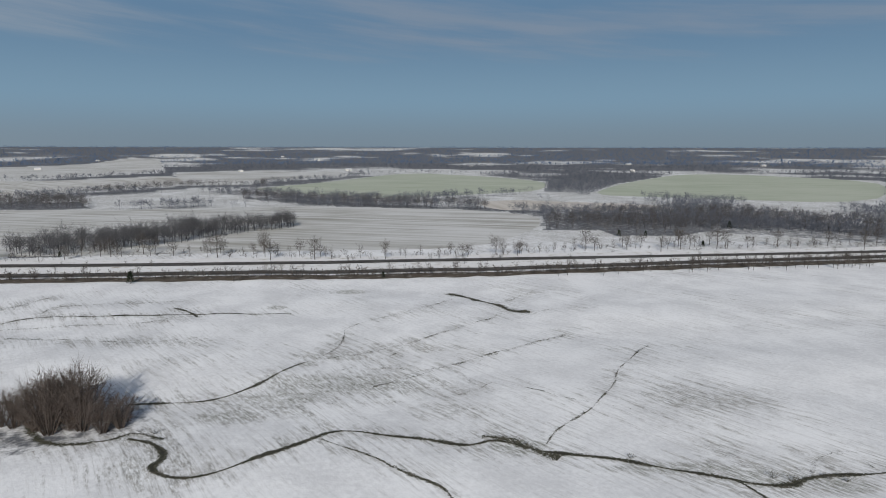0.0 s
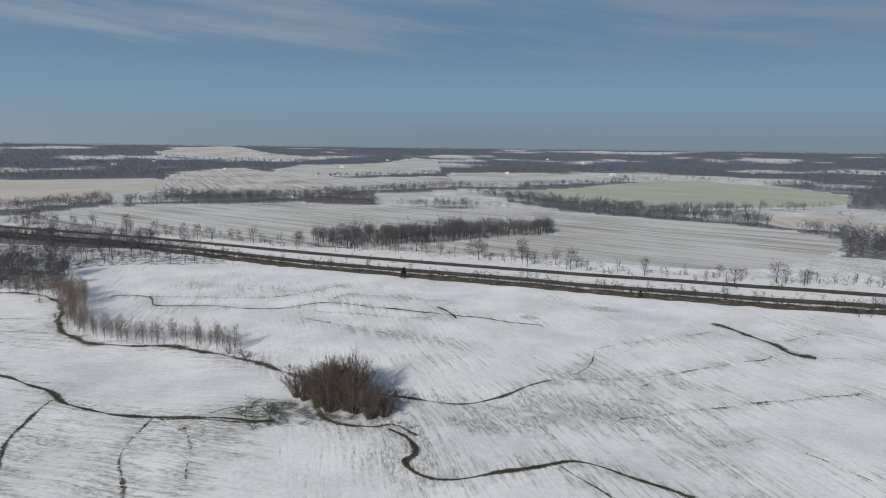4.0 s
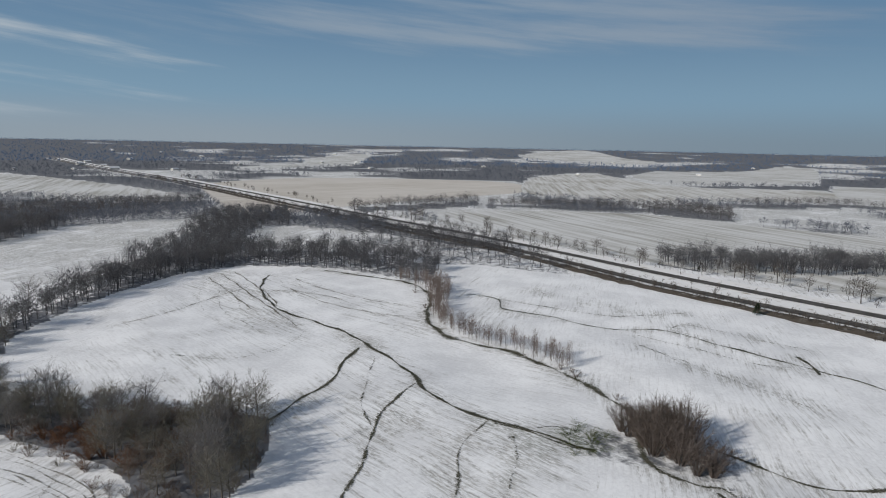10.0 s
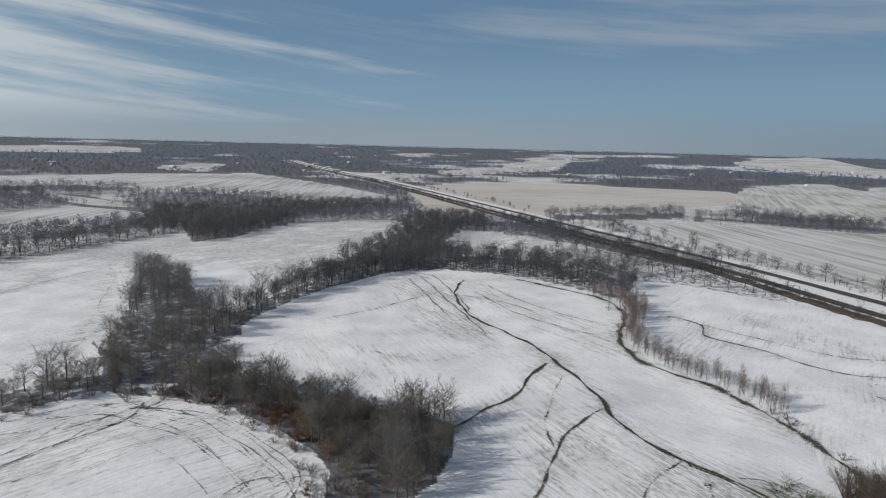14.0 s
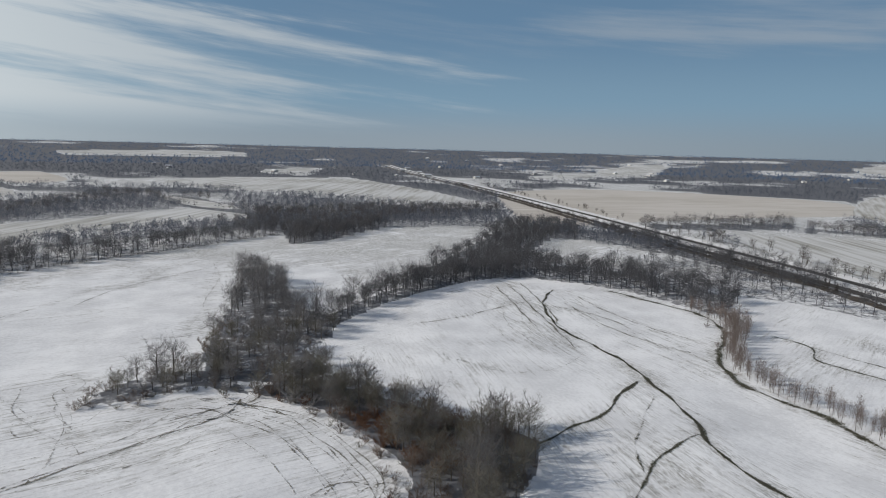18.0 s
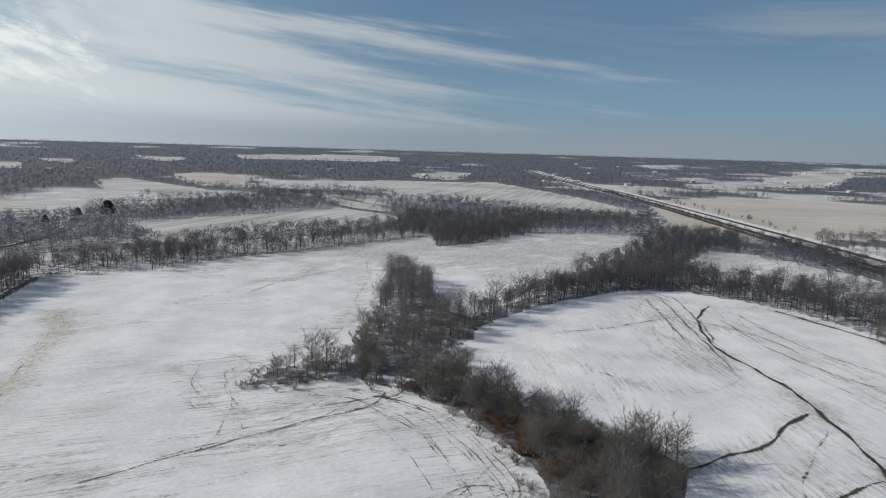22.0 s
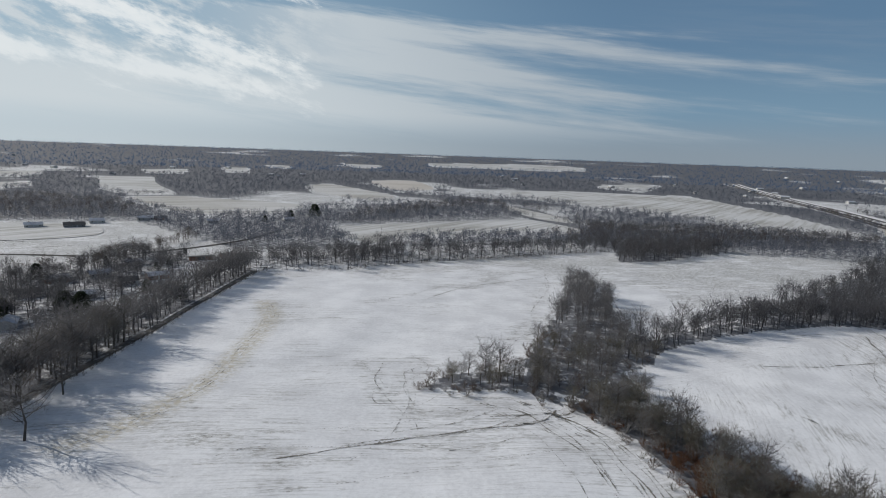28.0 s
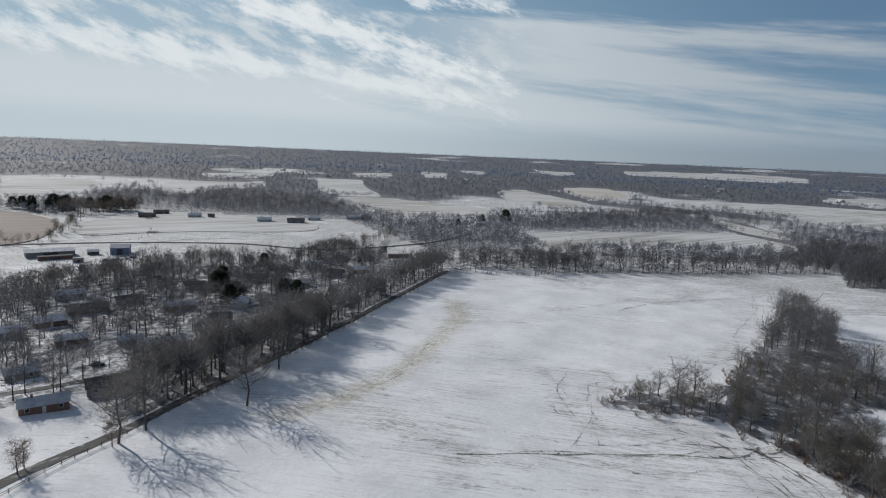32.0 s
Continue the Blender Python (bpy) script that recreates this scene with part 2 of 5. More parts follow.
def water_mat(title, wet, dry, bed, ragged=1.0, cover=1.0):
    """Dark wet soil between grassy, ragged banks, fading into the snow beside them."""
    m = bpy.data.materials.new(title)
    m.use_nodes = True
    n = Nodes(m.node_tree)
    p = place(n)
    wob = n.math("ADD", n.math("MULTIPLY", n.math("SUBTRACT", n.noise(p, 1.7, 6.0, 0.8), 0.5), 2.6), n.math("MULTIPLY", n.math("SUBTRACT", n.noise(p, 0.14, 4.0, 0.6), 0.5), 1.3))
    f = n.math("ADD", attribute(n, "wet"), n.math("MULTIPLY", wob, ragged))
    grass = n.mix(n.step(n.noise(p, 0.7, 4.0), 0.35, 0.65), dry, wet)
    col = n.mix(n.step(f, 0.72, 1.05), grass, bed)
    bsdf = n.add("ShaderNodeBsdfPrincipled", {"Roughness": 0.85, "Specular IOR Level": 0.3})
    n.put(bsdf.inputs["Base Color"], col)
    mix = n.add("ShaderNodeMixShader")
    n.put(mix.inputs[0], n.step(f, 0.42, 0.42 + 0.14 / cover, 0.0, cover))
    n.t.links.new(n.add("ShaderNodeBsdfTransparent").outputs[0], mix.inputs[1])
    n.t.links.new(bsdf.outputs[0], mix.inputs[2])
    n.t.links.new(mix.outputs[0], n.add("ShaderNodeOutputMaterial").inputs[0])
    return m


ditch_mat = water_mat("ditch_soil", (0.045, 0.048, 0.03), (0.10, 0.094, 0.07), (0.032, 0.03, 0.022))
track_mat = water_mat("track_soil", (0.13, 0.122, 0.10), (0.25, 0.24, 0.21), (0.085, 0.08, 0.062), 0.75, 0.88)
ground_mat = surface("snowy_ground", paint_ground, 0.85, relief_ground)


def field_paint(base, under, angle, amount):
    def paint(n):
        p = n.add("ShaderNodeVectorRotate", {"Angle": radians(angle)}, rotation_type="Z_AXIS")
        n.put(p.inputs["Vector"], place(n))
        q = p.outputs[0]
        streak = n.noise(n.scaled(q, (0.006, 0.14, 1.0)), 1.0, 6.0, 0.65)
        broad = n.noise(q, 0.007, 4.0)
        f = n.step(n.math("ADD", n.math("MULTIPLY", streak, 0.65), n.math("MULTIPLY", broad, 0.35)), 0.42, 0.64)
        return n.mix(n.math("MULTIPLY", f, amount), base, under)
    return paint


field_snow = surface("field_snow", field_paint((0.59, 0.595, 0.592), (0.27, 0.265, 0.23), 12, 0.85))
field_stubble = surface("field_stubble", field_paint((0.59, 0.59, 0.58), (0.27, 0.255, 0.21), 40, 0.85))
field_tan = surface("field_tan", field_paint((0.57, 0.54, 0.50), (0.40, 0.365, 0.31), 80, 0.7))
field_green = surface("field_green", field_paint((0.44, 0.47, 0.39), (0.31, 0.36, 0.26), 20, 0.8))
field_brown = surface("field_brown", field_paint((0.30, 0.26, 0.23), (0.20, 0.165, 0.14), 20, 0.8))
asphalt = surface("asphalt", grainy((0.062, 0.059, 0.056), (0.10, 0.096, 0.092), 0.12), 0.95, spec=0.12)
lane_mat = surface("lane", grainy((0.09, 0.088, 0.085), (0.50, 0.51, 0.53), 0.3, 0.50, 0.76), 0.9)
verge_mat = surface("verge", grainy((0.085, 0.070, 0.054), (0.34, 0.33, 0.31), 0.22, 0.52, 0.82), 0.95)
snow_verge = surface("snow_verge", grainy((0.74, 0.74, 0.74), (0.34, 0.30, 0.25), 0.16, 0.52, 0.80), 0.9)
bark = surface("bark", varied((0.105, 0.092, 0.08), (0.165, 0.15, 0.135), (0.075, 0.065, 0.057)), 0.95)
twig_grey = twiggy("twig_grey", varied((0.155, 0.15, 0.148), (0.235, 0.232, 0.235), (0.255, 0.252, 0.256)))
twig_brown = twiggy("twig_brown", varied((0.15, 0.117, 0.098), (0.215, 0.18, 0.158), (0.125, 0.10, 0.087)))
twig_dark = twiggy("twig_dark", varied((0.135, 0.112, 0.098), (0.195, 0.166, 0.15), (0.11, 0.09, 0.078)))
twig_pale = twiggy("twig_pale", varied((0.21, 0.172, 0.155), (0.28, 0.238, 0.217), (0.17, 0.138, 0.122)))
twig_moss = twiggy("twig_moss", varied((0.165, 0.155, 0.125), (0.23, 0.222, 0.19), (0.15, 0.14, 0.115)))
twig_russet = twiggy("twig_russet", varied((0.15, 0.082, 0.052), (0.20, 0.12, 0.078), (0.11, 0.07, 0.05)))
twig_frost = twiggy("twig_frost", varied((0.26, 0.25, 0.24), (0.46, 0.46, 0.47), (0.17, 0.15, 0.14)))
blade_green = twiggy("blade_green", varied((0.075, 0.115, 0.03), (0.12, 0.155, 0.05), (0.15, 0.145, 0.075)))
needle = twiggy("needle", varied((0.026, 0.038, 0.028), (0.045, 0.058, 0.040), (0.06, 0.062, 0.04)))


def by_island(a, b):
    return lambda n: n.mix(n.add("ShaderNodeNewGeometry").outputs["Random Per Island"], a, b)


pale_wood = twiggy("pale_wood", by_island((0.085, 0.08, 0.08), (0.16, 0.153, 0.153)))
hedge_wood = twiggy("hedge_wood", by_island((0.085, 0.074, 0.066), (0.155, 0.14, 0.127)))
far_wood = twiggy("far_wood", by_island((0.084, 0.084, 0.090), (0.178, 0.178, 0.186)))
grove_wood = twiggy("grove_wood", by_island((0.14, 0.136, 0.136), (0.25, 0.245, 0.247)))
# Far woods: blue distance haze is mixed into these base colours.
hazed_wood = twiggy("hazed_wood", by_island((0.11, 0.12, 0.145), (0.19, 0.203, 0.235)))
hazed_skyline_wood = twiggy("hazed_skyline_wood", by_island((0.11, 0.165, 0.265), (0.175, 0.235, 0.34)))

def plain(name, colour, rough=0.7, spread=0.25, scale=1.5, metal=0.0):
    dark = tuple(c * (1 - spread) for c in colour)
    return surface(name, grainy(dark, colour, scale, 0.3, 0.7), rough, metal=metal)


# Snow on roofs, greyed in the colour for their shaded north slopes.
roof_shaded_snow = plain("roof_shaded_snow", (0.62, 0.64, 0.68), 0.8, 0.3, 0.6)
roof_dark = plain("roof_dark", (0.10, 0.10, 0.105), 0.85, 0.4, 0.8)
roof_metal = plain("roof_metal", (0.42, 0.45, 0.50), 0.45, 0.25, 0.5)
wall_white = plain("wall_white", (0.62, 0.61, 0.58), 0.8)
wall_brick = plain("wall_brick", (0.22, 0.13, 0.10), 0.9)
wall_grey = plain("wall_grey", (0.26, 0.26, 0.26), 0.85)
wall_blue = plain("wall_blue", (0.20, 0.25, 0.34), 0.7)
glass = surface("window_glass", lambda n: (0.03, 0.035, 0.045), 0.1, spec=0.5)
trim_white = plain("trim_white", (0.70, 0.70, 0.68), 0.7)
wood_post = plain("wood_post", (0.16, 0.13, 0.10), 0.9)
tyre = plain("tyre", (0.02, 0.02, 0.02), 0.9)
car_white = plain("car_white", (0.70, 0.71, 0.72), 0.3, 0.08)
car_dark = plain("car_dark", (0.05, 0.055, 0.07), 0.3, 0.1)
car_red = plain("car_red", (0.28, 0.04, 0.03), 0.3, 0.1)

# ---- plan: outlines on the ground, in metres ----
# Watercourses and other dark lines: name, half width, depth, line
DITCHES = [
    ("wheel_track", 0.42, 0.1, 0.50, [(-216, -87), (-206, -90), (-186, -78), (-159, -72), (-139, -74)]),
    ("wheel_track", 0.42, 0.1, 0.72, [(-132, -92), (-151, -73), (-166, -59), (-177, -47), (-187, -34), (-199, -31)]),
    ("wheel_track", 0.42, 0.1, 0.60, [(-194, -53), (-192, -39), (-181, -27), (-174, -18)]),
    ("wheel_track", 0.42, 0.1, 0.55, [(-196, -63), (-200, -46), (-198, -33), (-187, -20)]),
    ("wheel_track", 0.42, 0.1, 0.55, [(-458, -82), (-368, -61), (-304, -56), (-275, -58), (-264, -82)]),
    ("wheel_track", 0.42, 0.1, 0.50, [(-435, -90), (-387, -76), (-326, -71), (-289, -59), (-271, -66)]),
    ("wheel_track", 0.42, 0.1, 0.62, [(-322, -132), (-363, -122), (-411, -94), (-432, -83)]),
    ("wheel_track", 0.42, 0.1, 0.50, [(-434, -72), (-339, -59), (-293, -56)]),
    ("wheel_track", 0.42, 0.1, 0.50, [(-213, -103), (-195, -96), (-183, -84), (-173, -73)]),
    ("wheel_track", 0.42, 0.1, 0.50, [(-226, -95), (-216, -84), (-198, -86), (-183, -75)]),
    ("wheel_track", 0.42, 0.1, 0.45, [(-143, -103), (-154, -90), (-160, -74)]),
    ("wheel_track", 0.42, 0.1, 0.50, [(-157, -52), (-162, -46), (-172, -38)]),
    # These three trace a fence, a lane and a tree row, drawn as ditches.
    ("yard_fence", 0.7, 0.1, 0.75, [(-225, -592), (-273, -567), (-319, -521), (-339, -480)]),
    ("yard_lane_bank", 1.2, 0.1, 0.70, [(-226, -491), (-276, -492), (-312, -464), (-341, -448)]),
    ("row_foot", 0.8, 0.1, 0.90, [(-97, -355), (-115, -360), (-141, -360), (-169, -358), (-190, -345)]),
    ("rill_long", 0.45, 0.1, 0.50, [(-19, 161), (-3, 175), (19, 191), (33, 203), (43, 211)]),
    ("rill_faint", 0.4, 0.1, 0.46, [(4, 156), (10, 160), (15, 165), (25, 159), (32, 154), (48, 146)]),
    ("bare_bank", 2.1, 0.1, 0.78, [(9, 132), (14, 130), (19, 126), (25, 122)]),
    ("rill_arc", 0.4, 0.1, 0.55, [(27, 258), (34, 268), (40, 273)]),
    ("rill_bend", 0.4, 0.1, 0.50, [(37, 240), (48, 244), (60, 243)]),
    ("rill_tail", 0.6, 0.2, 0.85, [(-125, 109), (-119, 112), (-111, 115), (-102, 119)]),
    ("rill_upper", 0.7, 0.1, 0.52, [(-117, 117), (-114, 123), (-109, 126)]),
    ("rill_foot", 0.8, 0.1, 0.45, [(-116, 108), (-107, 101), (-102, 96), (-96, 90)]),
    ("rill_north", 0.5, 0.1, 0.48, [(-150, 204), (-126, 201), (-102, 199), (-82, 199)]),
    ("wheel_track_fan", 0.50, 0.1, 0.64, [(-283, 36), (-292, 56), (-309, 79), (-324, 102)]),
    ("wheel_track_fan", 0.55, 0.1, 0.69, [(-359, 90), (-318, 90), (-276, 90)]),
    ("wheel_track_fan", 0.60, 0.1, 0.72, [(-365, 99), (-312, 98), (-270, 98), (-244, 98)]),
    ("wheel_track_fan", 0.55, 0.1, 0.69, [(-366, 107), (-317, 106), (-283, 103)]),
    ("wheel_track_fan", 0.50, 0.1, 0.66, [(-311, 109), (-294, 125), (-275, 134)]),
    ("wheel_track_fan", 0.50, 0.1, 0.64, [(-319, 118), (-279, 123), (-251, 132), (-233, 144)]),
    ("wheel_track_fan", 0.50, 0.1, 0.62, [(-332, 131), (-298, 135), (-268, 145), (-248, 155)]),
    ("creek", 0.68, 0.7, 1.12, [(-71, 130), (-65, 128), (-61, 125), (-59, 121), (-60, 117), (-57, 114), (-51, 113), (-44, 116), (-37, 122), (-27, 131), (-21, 133), (-13, 132), (-4, 130), (5, 128), (12, 130), (20, 125), (25, 124), (33, 122), (49, 117), (61, 112), (68, 112), (74, 114), (90, 116)]),
    ("creek_branch", 0.5, 0.3, 0.73, [(-27, 129), (-17, 123), (-10, 118), (-1, 111), (2, 105)]),
    ("creek_tail", 0.5, 0.3, 0.90, [(58, 113), (60, 109), (61, 106)]),
    ("brook", 0.6, 0.4, 0.95, [(-86, 150), (-70, 151), (-59, 154), (-53, 160), (-48, 170), (-41, 181)]),
    ("brook_upper", 0.4, 0.2, 0.56, [(-41, 181), (-35, 192), (-34, 206), (-34, 218), (-23, 230), (-6, 246), (4, 260)]),
    ("rill_c", 0.6, 0.15, 0.50, [(-41, 181), (-26, 189), (-12, 199), (3, 214), (18, 229), (21, 235)]),
    ("gully", 1.6, 0.5, 0.95, [(2, 271), (11, 263), (23, 251), (28, 242), (35, 240)]),
    ("rill_e", 0.4, 0.2, 0.60, [(68, 198), (54, 177), (45, 159), (34, 143), (26, 134), (23, 128)]),
    ("rill_g", 0.5, 0.1, 0.30, [(43, 210), (21, 192), (3, 179), (-14, 170), (-28, 159)]),
    ("north_rill", 0.7, 0.4, 0.83, [(-253, 196), (-238, 203), (-219, 192), (-199, 202), (-173, 211), (-157, 230), (-130, 230), (-109, 234), (-89, 237), (-76, 236), (-60, 237)]),
    ("north_rill_upper", 0.45, 0.2, 0.63, [(-238, 203), (-210, 213), (-187, 227), (-178, 241), (-171, 262)]),
    ("north_rill_fork", 0.5, 0.2, 0.53, [(-157, 230), (-156, 246), (-130, 251), (-111, 257)]),
    ("small_gully", 0.9, 0.4, 1.00, [(-109, 245), (-101, 238), (-95, 232)]),
    ("ditch", 0.72, 0.7, 1.08, [(-347, 121), (-317, 106), (-282, 101), (-266, 101), (-247, 107), (-228, 111), (-208, 111), (-187, 111), (-169, 109), (-154, 106), (-140, 107), (-127, 109), (-120, 113), (-112, 116), (-104, 119), (-100, 122)]),
    ("ditch_branch", 0.7, 0.5, 1.00, [(-203, 107), (-196, 98), (-184, 88), (-175, 80), (-171, 71), (-164, 63), (-161, 57)]),
    ("rill_i", 0.5, 0.1, 0.48, [(-192, 107), (-165, 89), (-153, 82), (-143, 80)]),
    ("rill_l", 0.65, 0.3, 0.73, [(-162, 106), (-156, 95), (-145, 83), (-132, 73), (-124, 66), (-114, 57)]),
    ("rill_j", 0.5, 0.2, 0.56, [(-127, 109), (-122, 97), (-114, 88), (-105, 82), (-99, 77)]),
    ("rill_k", 0.4, 0.1, 0.43, [(-232, 44), (-219, 58), (-216, 70), (-222, 85), (-238, 100)]),
    ("row_bank", 1.5, 0.3, 0.80, [(-345, 155), (-309, 174), (-286, 182), (-259, 175), (-224, 151), (-203, 144), (-188, 147), (-172, 154), (-154, 155), (-140, 155), (-121, 151), (-111, 149)]),
    ("brush_bank", 1.1, 0.4, 0.85, [(-111, 149), (-88, 129), (-76, 129), (-71, 133), (-63, 129)]),
    ("field_track", 0.5, 0.1, 0.50, [(-126, -107), (-136, -100), (-144, -83), (-159, -67), (-169, -55), (-181, -42), (-197, -27), (-208, -25)]),
    ("west_rill", 0.5, 0.1, 0.33, [(-295, -157), (-327, -144), (-360, -134), (-373, -123), (-421, -110), (-466, -98)]),
    ("headland_track", 0.35, 0.1, 0.62, [(-134, 12), (-152, 6), (-172, -6), (-189, -18), (-196, -34)]),
    ("headland_track", 0.35, 0.1, 0.55, [(-130, 4), (-149, -2), (-168, -13), (-184, -25), (-192, -40)]),
    ("headland_track", 0.3, 0.1, 0.50, [(-127, -5), (-146, -10), (-165, -22), (-181, -35)]),
    ("headland_track", 0.35, 0.1, 0.60, [(-140, 16), (-146, 5), (-142, -4), (-131, -9)]),
    ("turning_track", 0.35, 0.1, 0.55, [(-196, -30), (-190, -40), (-178, -47), (-165, -58)]),
    ("turning_track", 0.3, 0.1, 0.55, [(-201, -36), (-193, -48), (-178, -56), (-160, -72)]),
    ("turning_track", 0.3, 0.1, 0.50, [(-196, -84), (-188, -92), (-178, -86), (-183, -74), (-196, -70)]),
    ("row_track", 0.3, 0.1, 0.45, [(-128, -90), (-146, -70), (-163, -52), (-180, -34)]),
    ("row_track", 0.3, 0.1, 0.42, [(-132, -118), (-150, -95), (-170, -72), (-188, -54)]),
    ("row_track", 0.3, 0.1, 0.45, [(-120, -80), (-138, -60), (-156, -40), (-172, -22)]),
    ("north_track", 0.3, 0.1, 0.50, [(-326, 121), (-290, 130), (-250, 136), (-205, 138)]),
    ("north_track", 0.3, 0.1, 0.50, [(-330, 128), (-290, 138), (-250, 144), (-215, 144)]),
    ("south_track", 0.3, 0.1, 0.50, [(-345, 108), (-310, 92), (-275, 86), (-235, 92)]),
    ("south_track", 0.3, 0.1, 0.50, [(-350, 98), (-315, 84), (-280, 78), (-245, 82)]),
    ("south_track", 0.3, 0.1, 0.45, [(-355, 88), (-320, 76), (-285, 70), (-255, 72)]),
    ("wheel_track", 0.35, 0.1, 0.50, [(-366, 88), (-334, 91), (-292, 95), (-260, 96), (-239, 97)]),
    ("wheel_track", 0.35, 0.1, 0.50, [(-373, 96), (-340, 100), (-303, 103), (-264, 100)]),
    ("wheel_track", 0.3, 0.1, 0.45, [(-370, 102), (-340, 106), (-305, 107)]),
    ("wheel_track", 0.3, 0.1, 0.48, [(-333, 121), (-286, 119), (-254, 123), (-231, 130), (-208, 132)]),
    ("wheel_track", 0.3, 0.1, 0.48, [(-339, 128), (-291, 127), (-262, 132), (-234, 136)]),
    ("wheel_track", 0.3, 0.1, 0.50, [(-342, 122), (-346, 137), (-356, 155)]),
    ("wheel_track", 0.3, 0.1, 0.42, [(-299, 71), (-327, 99), (-340, 113)]),
    ("wheel_track", 0.3, 0.1, 0.42, [(-294, 53), (-309, 79), (-320, 107)]),
    ("wheel_track", 0.3, 0.1, 0.38, [(-250, 58), (-256, 85), (-264, 100)]),
    ("wheel_track", 0.4, 0.1, 0.55, [(-182, -41), (-187, -33), (-195, -26), (-199, -21)]),
    ("wheel_track", 0.4, 0.1, 0.55, [(-185, -49), (-191, -40), (-197, -31), (-202, -28)]),
    ("wheel_track", 0.3, 0.1, 0.50, [(-186, -65), (-187, -52), (-195, -46), (-197, -37), (-201, -30)]),
    ("wheel_track", 0.3, 0.1, 0.45, [(-201, -48), (-199, -39), (-203, -32), (-205, -29)]),
    ("wheel_track", 0.3, 0.1, 0.50, [(-189, -48), (-185, -37), (-190, -32), (-197, -35)]),
    ("wheel_track", 0.35, 0.1, 0.42, [(-466, -70), (-443, -85), (-423, -87), (-374, -73), (-339, -64)]),
    ("wheel_track", 0.35, 0.1, 0.42, [(-452, -77), (-427, -79), (-374, -67), (-339, -62), (-300, -60), (-273, -64)]),
    ("wheel_track", 0.35, 0.1, 0.38, [(-427, -85), (-374, -79), (-316, -69), (-273, -68), (-255, -76)]),
    ("wheel_track", 0.35, 0.1, 0.50, [(-559, -13), (-561, 17), (-600, 56), (-631, 82)]),
    ("wheel_track", 0.35, 0.1, 0.50, [(-528, 40), (-563, 74), (-593, 85), (-626, 69)]),
    ("wheel_track", 0.4, 0.1, 0.50, [(-497, -25), (-527, 11), (-544, 41)]),
    ("wheel_track", 0.35, 0.1, 0.50, [(-141, -2), (-152, 4), (-160, 7)]),
    ("wheel_track", 0.35, 0.1, 0.50, [(-176, -46), (-184, -37), (-195, -29), (-201, -28)]),
    ("wheel_track", 0.3, 0.1, 0.45, [(-181, -48), (-191, -39), (-196, -32)]),
    ("wheel_track", 0.5, 0.1, 0.55, [(-138, 5), (-144, 10), (-145, 17)]),
    ("wheel_track", 0.3, 0.1, 0.40, [(-211, -111), (-190, -88), (-183, -77), (-166, -66)]),
    ("wheel_track", 0.3, 0.1, 0.40, [(-207, -104), (-217, -94), (-194, -80), (-172, -71)]),
    ("rill", 0.5, 0.1, 0.38, [(-151, 204), (-139, 202), (-126, 199)]),
    ("rill", 0.4, 0.1, 0.50, [(-179, 242), (-173, 249)]),
    ("rill", 0.5, 0.1, 0.54, [(-160, 215), (-137, 218), (-114, 222), (-105, 230)]),
    ("rill", 0.4, 0.1, 0.38, [(-30, 174), (-25, 179), (-15, 191), (-13, 198)]),
    ("rill", 0.6, 0.1, 0.30, [(-48, 159), (-33, 151), (-24, 150), (-12, 151)]),
    ("rill", 0.5, 0.1, 0.33, [(-25, 159), (-24, 172), (-16, 177), (-7, 174)]),
    ("rill", 0.5, 0.1, 0.38, [(73, 113), (79, 121), (88, 125), (93, 120)]),
    ("rill", 0.4, 0.1, 0.38, [(85, 124), (88, 122), (89, 117)]),
    ("rill", 0.4, 0.1, 0.33, [(56, 118), (61, 127)]),
    ("straw_track", 0.35, 0.1, 0.34, [(-112.3, -143.1), (-128.8, -140.0), (-147.5, -141.0), (-174.2, -146.2), (-201.6, -157.3), (-231.8, -170.4), (-254.4, -183.8), (-271.8, -201.2)]),
    ("straw_track", 0.35, 0.1, 0.42, [(-112.6, -145.0), (-128.9, -142.0), (-147.3, -143.0), (-173.6, -148.1), (-200.8, -159.2), (-230.9, -172.2), (-253.2, -185.4), (-270.4, -202.6)]),
    ("straw_track", 0.35, 0.1, 0.4, [(-112.9, -146.4), (-129.0, -143.4), (-147.1, -144.4), (-173.2, -149.4), (-200.2, -160.4), (-230.3, -173.5), (-252.4, -186.5), (-269.4, -203.6)]),
    ("straw_track", 0.35, 0.1, 0.44, [(-113.2, -148.0), (-129.1, -145.0), (-146.9, -146.0), (-172.7, -151.0), (-199.6, -161.9), (-229.6, -174.9), (-251.4, -187.8), (-268.3, -204.7)]),
    ("straw_track", 0.35, 0.1, 0.38, [(-113.5, -149.6), (-129.2, -146.6), (-146.6, -147.6), (-172.2, -152.5), (-199.0, -163.4), (-228.8, -176.3), (-250.4, -189.1), (-267.2, -205.8)]),
    ("straw_track", 0.35, 0.1, 0.36, [(-113.8, -151.3), (-129.3, -148.4), (-146.4, -149.4), (-171.7, -154.2), (-198.3, -165.1), (-228.0, -177.9), (-249.3, -190.5), (-265.9, -207.1)]),
]
# tracks that keep to the edge of the near field
DITCHES += [("wheel_track", 0.36, 0.1, k, [(x + 0.5 * d, y - 0.8 * d) for x, y in [(-203, -40), (-188, -8), (-173, 4), (-156, 13), (-146, 16), (-132, 12), (-118, 20)]]) for d, k in ((4, 0.6), (6, 0.56), (10, 0.48), (12, 0.5), (17, 0.42), (19, 0.46))]
